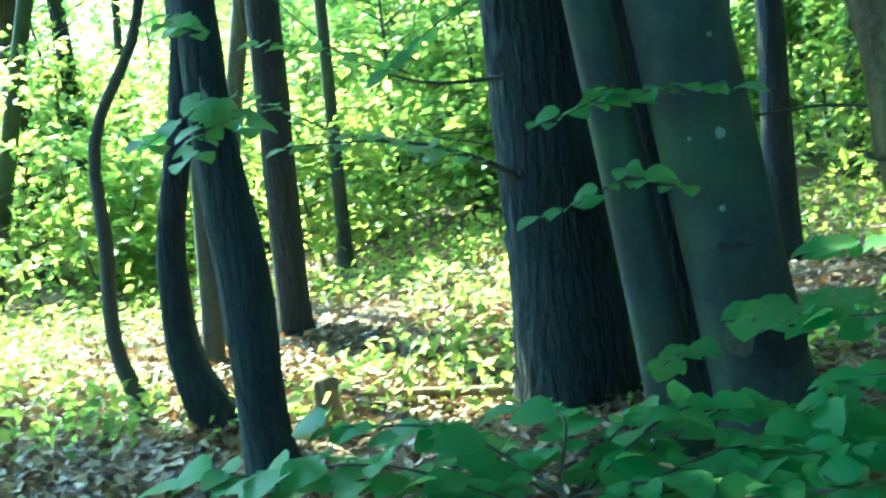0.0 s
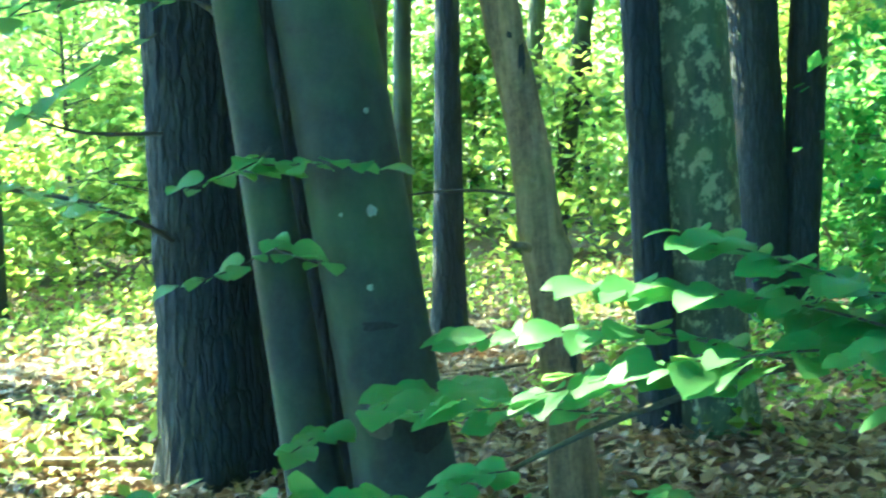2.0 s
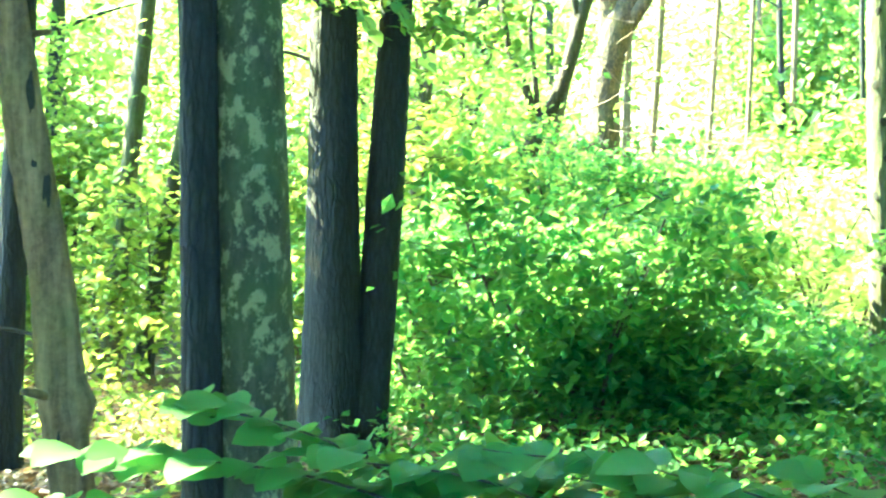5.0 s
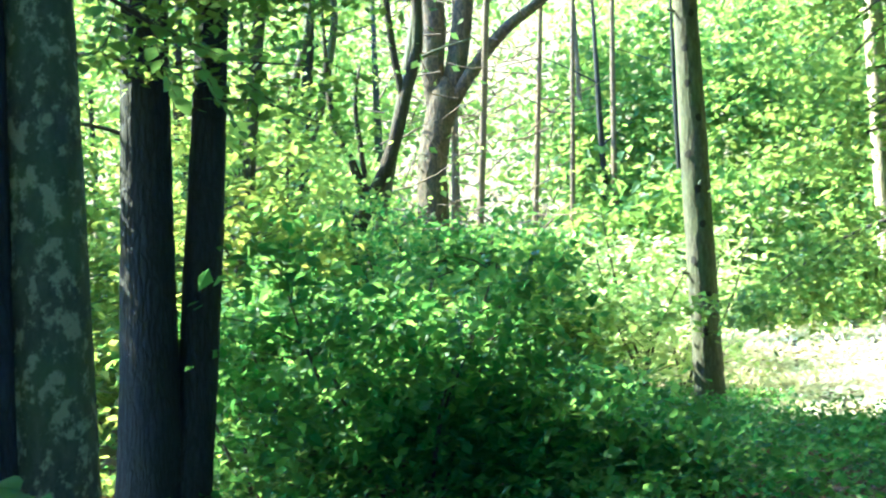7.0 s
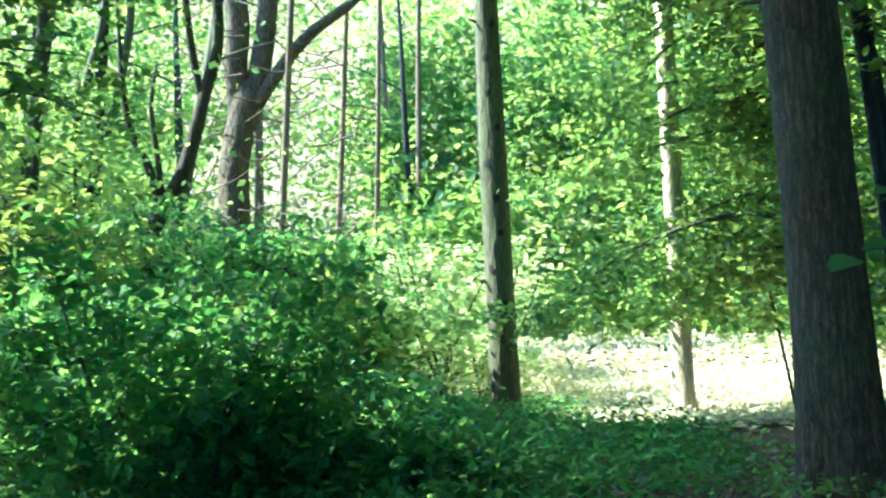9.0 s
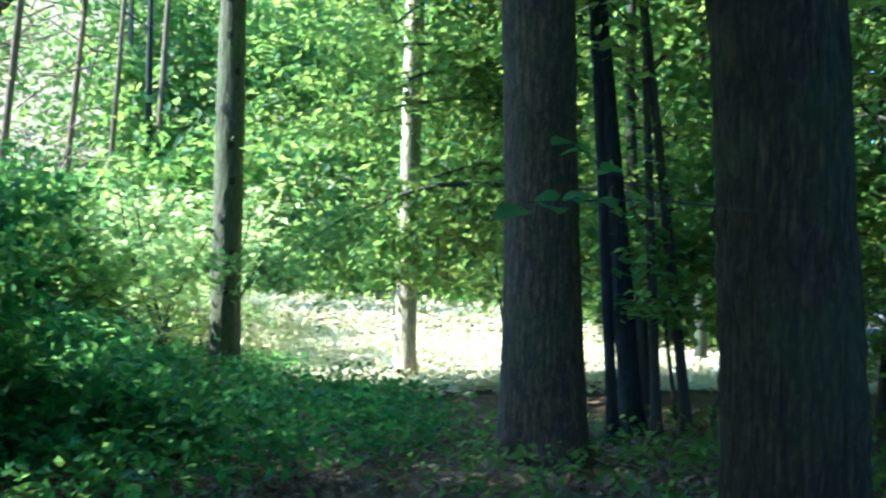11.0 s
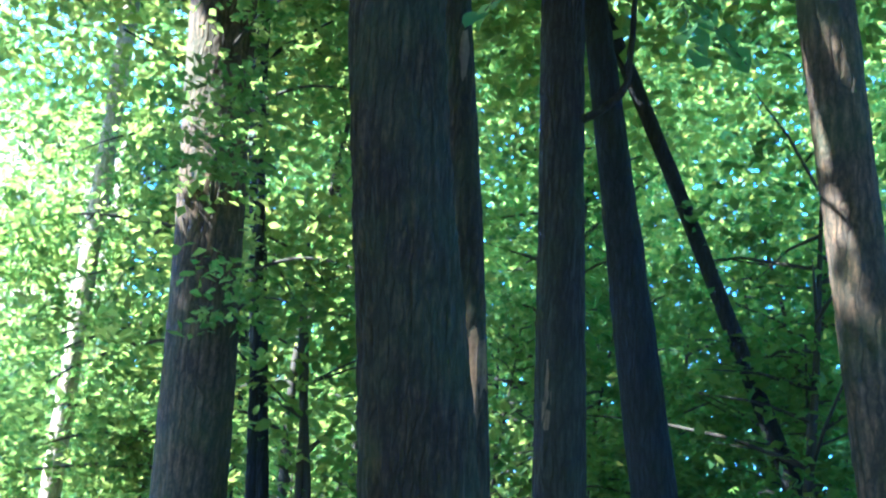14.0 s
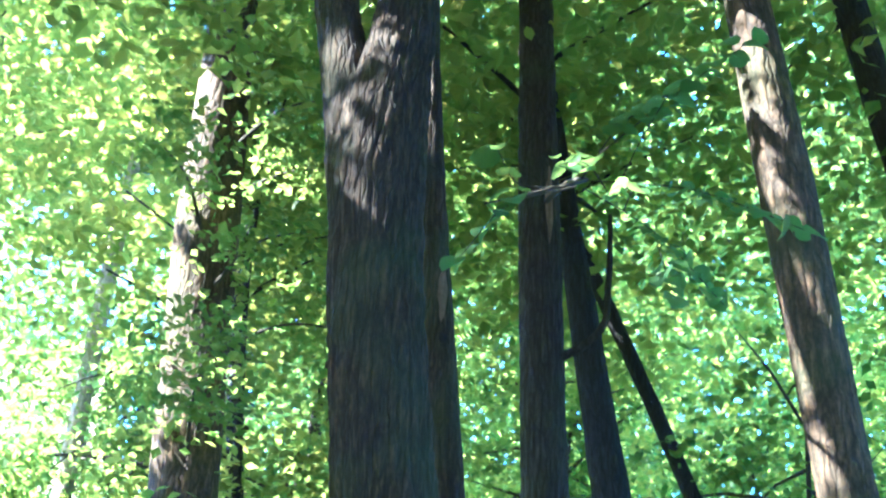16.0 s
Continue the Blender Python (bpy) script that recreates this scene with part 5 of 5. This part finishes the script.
for k, (keys, size) in enumerate([
        ([(0.3, 5.6, 1.2, 0.004), (-0.16, 5.2, 1.38, 0.003), (-0.6, 5.1, 1.42, 0.002)], 0.085),
        ([(0.1, 5.8, 1.3, 0.004), (-0.43, 5.75, 1.47, 0.003), (-0.9, 5.7, 1.72, 0.002)], 0.085),
        ([(0.0, 5.8, 1.66, 0.004), (-0.33, 5.6, 1.82, 0.003), (-0.7, 5.5, 1.9, 0.002)], 0.09),
        ([(0.57, 5.2, 2.12, 0.004), (0.2, 5.2, 2.15, 0.003), (-0.3, 5.1, 2.08, 0.002)], 0.09),
        ([(0.45, 5.2, 2.24, 0.004), (0.1, 5.0, 2.2, 0.003), (-0.2, 4.9, 2.0, 0.002)], 0.09),
        ([(0.4, 5.3, 2.0, 0.004), (0.1, 5.3, 1.85, 0.003), (-0.15, 5.3, 1.68, 0.002)], 0.085)]):
    leafy_twig(by_oak, keys, 770 + k, size * 1.15, 0.04, bo, 0.1)
by_left = thing("beech_twig_growth", (-0.88, 4.9, 1.7), "leafy beech twigs hanging beside the bent trunk", "branch")
bo = tuple(by_left.location)
for k, keys in enumerate([
        [(-0.88, 4.92, 1.75, 0.004), (-0.85, 4.5, 1.6, 0.003), (-0.98, 4.25, 1.5, 0.002)],
        [(-0.88, 4.92, 1.7, 0.004), (-0.75, 4.5, 1.58, 0.003), (-0.6, 4.25, 1.5, 0.002)],
        [(-0.88, 4.92, 1.95, 0.004), (-0.9, 4.5, 1.95, 0.003), (-0.75, 4.2, 1.85, 0.002)],
        [(-0.88, 4.92, 1.7, 0.004), (-0.8, 4.5, 1.55, 0.003), (-0.82, 4.1, 1.42, 0.002)]]):
    leafy_twig(by_left, keys, 780 + k, 0.11, 0.05, bo, 0.3)

over = thing("overhanging_branch", (8.4, 0.95, 6.3), "overhanging leafy branch catching the sun", "branch")
oo = tuple(over.location)
part("stem", tube_mesh("stem", np.array([(8.4, 0.95, 6.3, 0.02), (7.3, 0.7, 5.7, 0.014), (6.3, 0.55, 5.0, 0.009), (5.55, 0.92, 4.4, 0.004)]) - (*oo, 0), M_TWIG, 0.08, 8, seed=8), over)
for k, keys in enumerate([
        [(5.9, 0.55, 4.7, 0.004), (5.6, 0.85, 4.4, 0.003), (5.5, 1.0, 4.12, 0.002)], [(6.1, 0.4, 4.75, 0.004), (5.8, 0.5, 4.75, 0.003), (5.58, 0.6, 4.6, 0.002)],
        [(6.2, 0.35, 4.75, 0.004), (5.7, 0.3, 4.55, 0.003), (5.42, 0.38, 4.3, 0.002)], [(6.9, 0.6, 5.5, 0.004), (6.2, 0.1, 5.4, 0.003), (5.57, -0.26, 5.2, 0.002)],
        [(7.0, 0.62, 5.5, 0.004), (6.3, 0.0, 4.9, 0.003), (5.75, -0.4, 4.3, 0.002)], [(6.7, 0.58, 5.3, 0.004), (6.2, 0.3, 5.3, 0.003), (6.0, 0.06, 5.3, 0.002)],
        [(6.5, 0.56, 5.1, 0.004), (6.2, 0.2, 4.6, 0.003), (6.0, -0.06, 4.1, 0.002)], [(6.1, 0.4, 4.75, 0.004), (5.85, 0.25, 4.9, 0.003), (5.6, 0.12, 4.95, 0.002)],
        [(5.9, 0.6, 4.7, 0.004), (5.7, 0.8, 4.6, 0.003), (5.45, 0.85, 4.6, 0.002)], [(6.5, 0.2, 4.78, 0.004), (6.0, 0.2, 4.4, 0.003), (5.7, 0.15, 4.0, 0.002)]]):
    leafy_twig(over, keys, 800 + k, 0.115, 0.05, oo, 0.45, 0.2, 0.4, (-0.3, 0.1))
dark_twigs = thing("overhanging_branch", (2.96, 5.45, 3.3), "shaded leafy branch reaching out from the spotted trunk", "branch")
do = tuple(dark_twigs.location)
part("stem", tube_mesh("stem", np.array([(2.96, 5.46, 3.3, 0.02), (3.5, 5.9, 3.25, 0.014), (4.2, 6.1, 3.1, 0.009), (4.95, 6.25, 3.15, 0.004)]) - (*do, 0), M_TWIG, 0.08, 8, seed=9), dark_twigs)
for k, keys in enumerate([
        [(3.5, 5.9, 3.25, 0.004), (3.6, 6.3, 3.1, 0.003), (3.5, 6.6, 3.0, 0.002)], [(3.7, 5.95, 3.22, 0.004), (3.9, 6.15, 3.0, 0.003), (4.0, 6.2, 2.85, 0.002)],
        [(4.0, 6.05, 3.15, 0.004), (4.1, 5.95, 2.85, 0.003), (4.25, 5.9, 2.6, 0.002)], [(4.2, 6.1, 3.1, 0.004), (4.5, 6.1, 2.9, 0.003), (4.75, 6.1, 2.8, 0.002)],
        [(4.3, 6.1, 3.1, 0.004), (4.6, 6.3, 3.2, 0.003), (4.9, 6.3, 3.3, 0.002)], [(3.6, 5.92, 3.24, 0.004), (3.9, 5.9, 3.1, 0.003), (4.2, 5.95, 3.05, 0.002)],
        [(3.3, 5.75, 3.28, 0.004), (3.5, 6.1, 3.3, 0.003), (3.75, 6.4, 3.2, 0.002)]]):
    leafy_twig(dark_twigs, keys, 840 + k, 0.1, 0.045, do, 0.25)
near_b = thing("leafy_twig", (5.95, 1.3, 1.7), "thin twig with a few pale leaves at the furrowed trunk", "branch")
for k, keys in enumerate([[(5.9, 1.28, 1.75, 0.005), (5.0, 1.45, 1.72, 0.003), (4.3, 1.55, 1.66, 0.002)], [(5.2, 1.4, 1.73, 0.003), (4.8, 1.5, 1.8, 0.003), (4.5, 1.5, 1.84, 0.002)]]):
    leafy_twig(near_b, keys, 820 + k, 0.085, 0.09, tuple(near_b.location), 0.55)

# ---- fallen wood ----
for k, (x, y, yaw, length, rad) in enumerate([(0.1, 7.6, 0.5, 1.3, 0.018), (-0.5, 8.2, 2.4, 1.0, 0.014), (0.3, 6.8, 1.1, 0.9, 0.016), (2.0, 7.2, 0.2, 1.6, 0.02), (3.6, 7.5, 2.8, 1.2, 0.016),
                                              (-1.6, 7.4, 0.9, 1.1, 0.02), (1.6, 3.9, 0.4, 1.0, 0.018), (-0.4, 6.4, 2.9, 1.4, 0.03), (2.4, 6.4, 1.2, 0.8, 0.012), (8.2, 5.6, 0.7, 1.2, 0.02)]):
    g = float(gz(x, y))
    d = np.array([math.cos(yaw), math.sin(yaw), 0.02]) * length / 2
    b = thing("fallen_branch", (x, y, g), "dry fallen branch lying on leaf litter", "branch", "fallen branches")
    part("wood", tube_mesh("wood", [(*(-d + (0, 0, 0.03)), rad), (0.03, 0.05, 0.045, rad * 0.85), (*(d + (0, 0, 0.04)), rad * 0.4)], M_DEAD, 0.08, 8, seed=k), b)
    part("side_twig", tube_mesh("side_twig", [(0.03, 0.05, 0.045, rad * 0.5), (0.03 + d[1] * 0.5, 0.05 - d[0] * 0.5, 0.12, rad * 0.25)], M_DEAD, 0.08, 6, seed=k), b)
st = thing("stump", (-0.7, 5.88, float(gz(-0.7, 5.88))), "small broken weathered tree stump", "stump")
part("wood", tube_mesh("wood", [(0, 0, -0.05, 0.07), (0.01, 0, 0.12, 0.055), (0.02, 0, 0.26, 0.05)], M_DEAD, 0.03, 18, rough=0.008, folds=9, flare=0.4, seed=5), st)
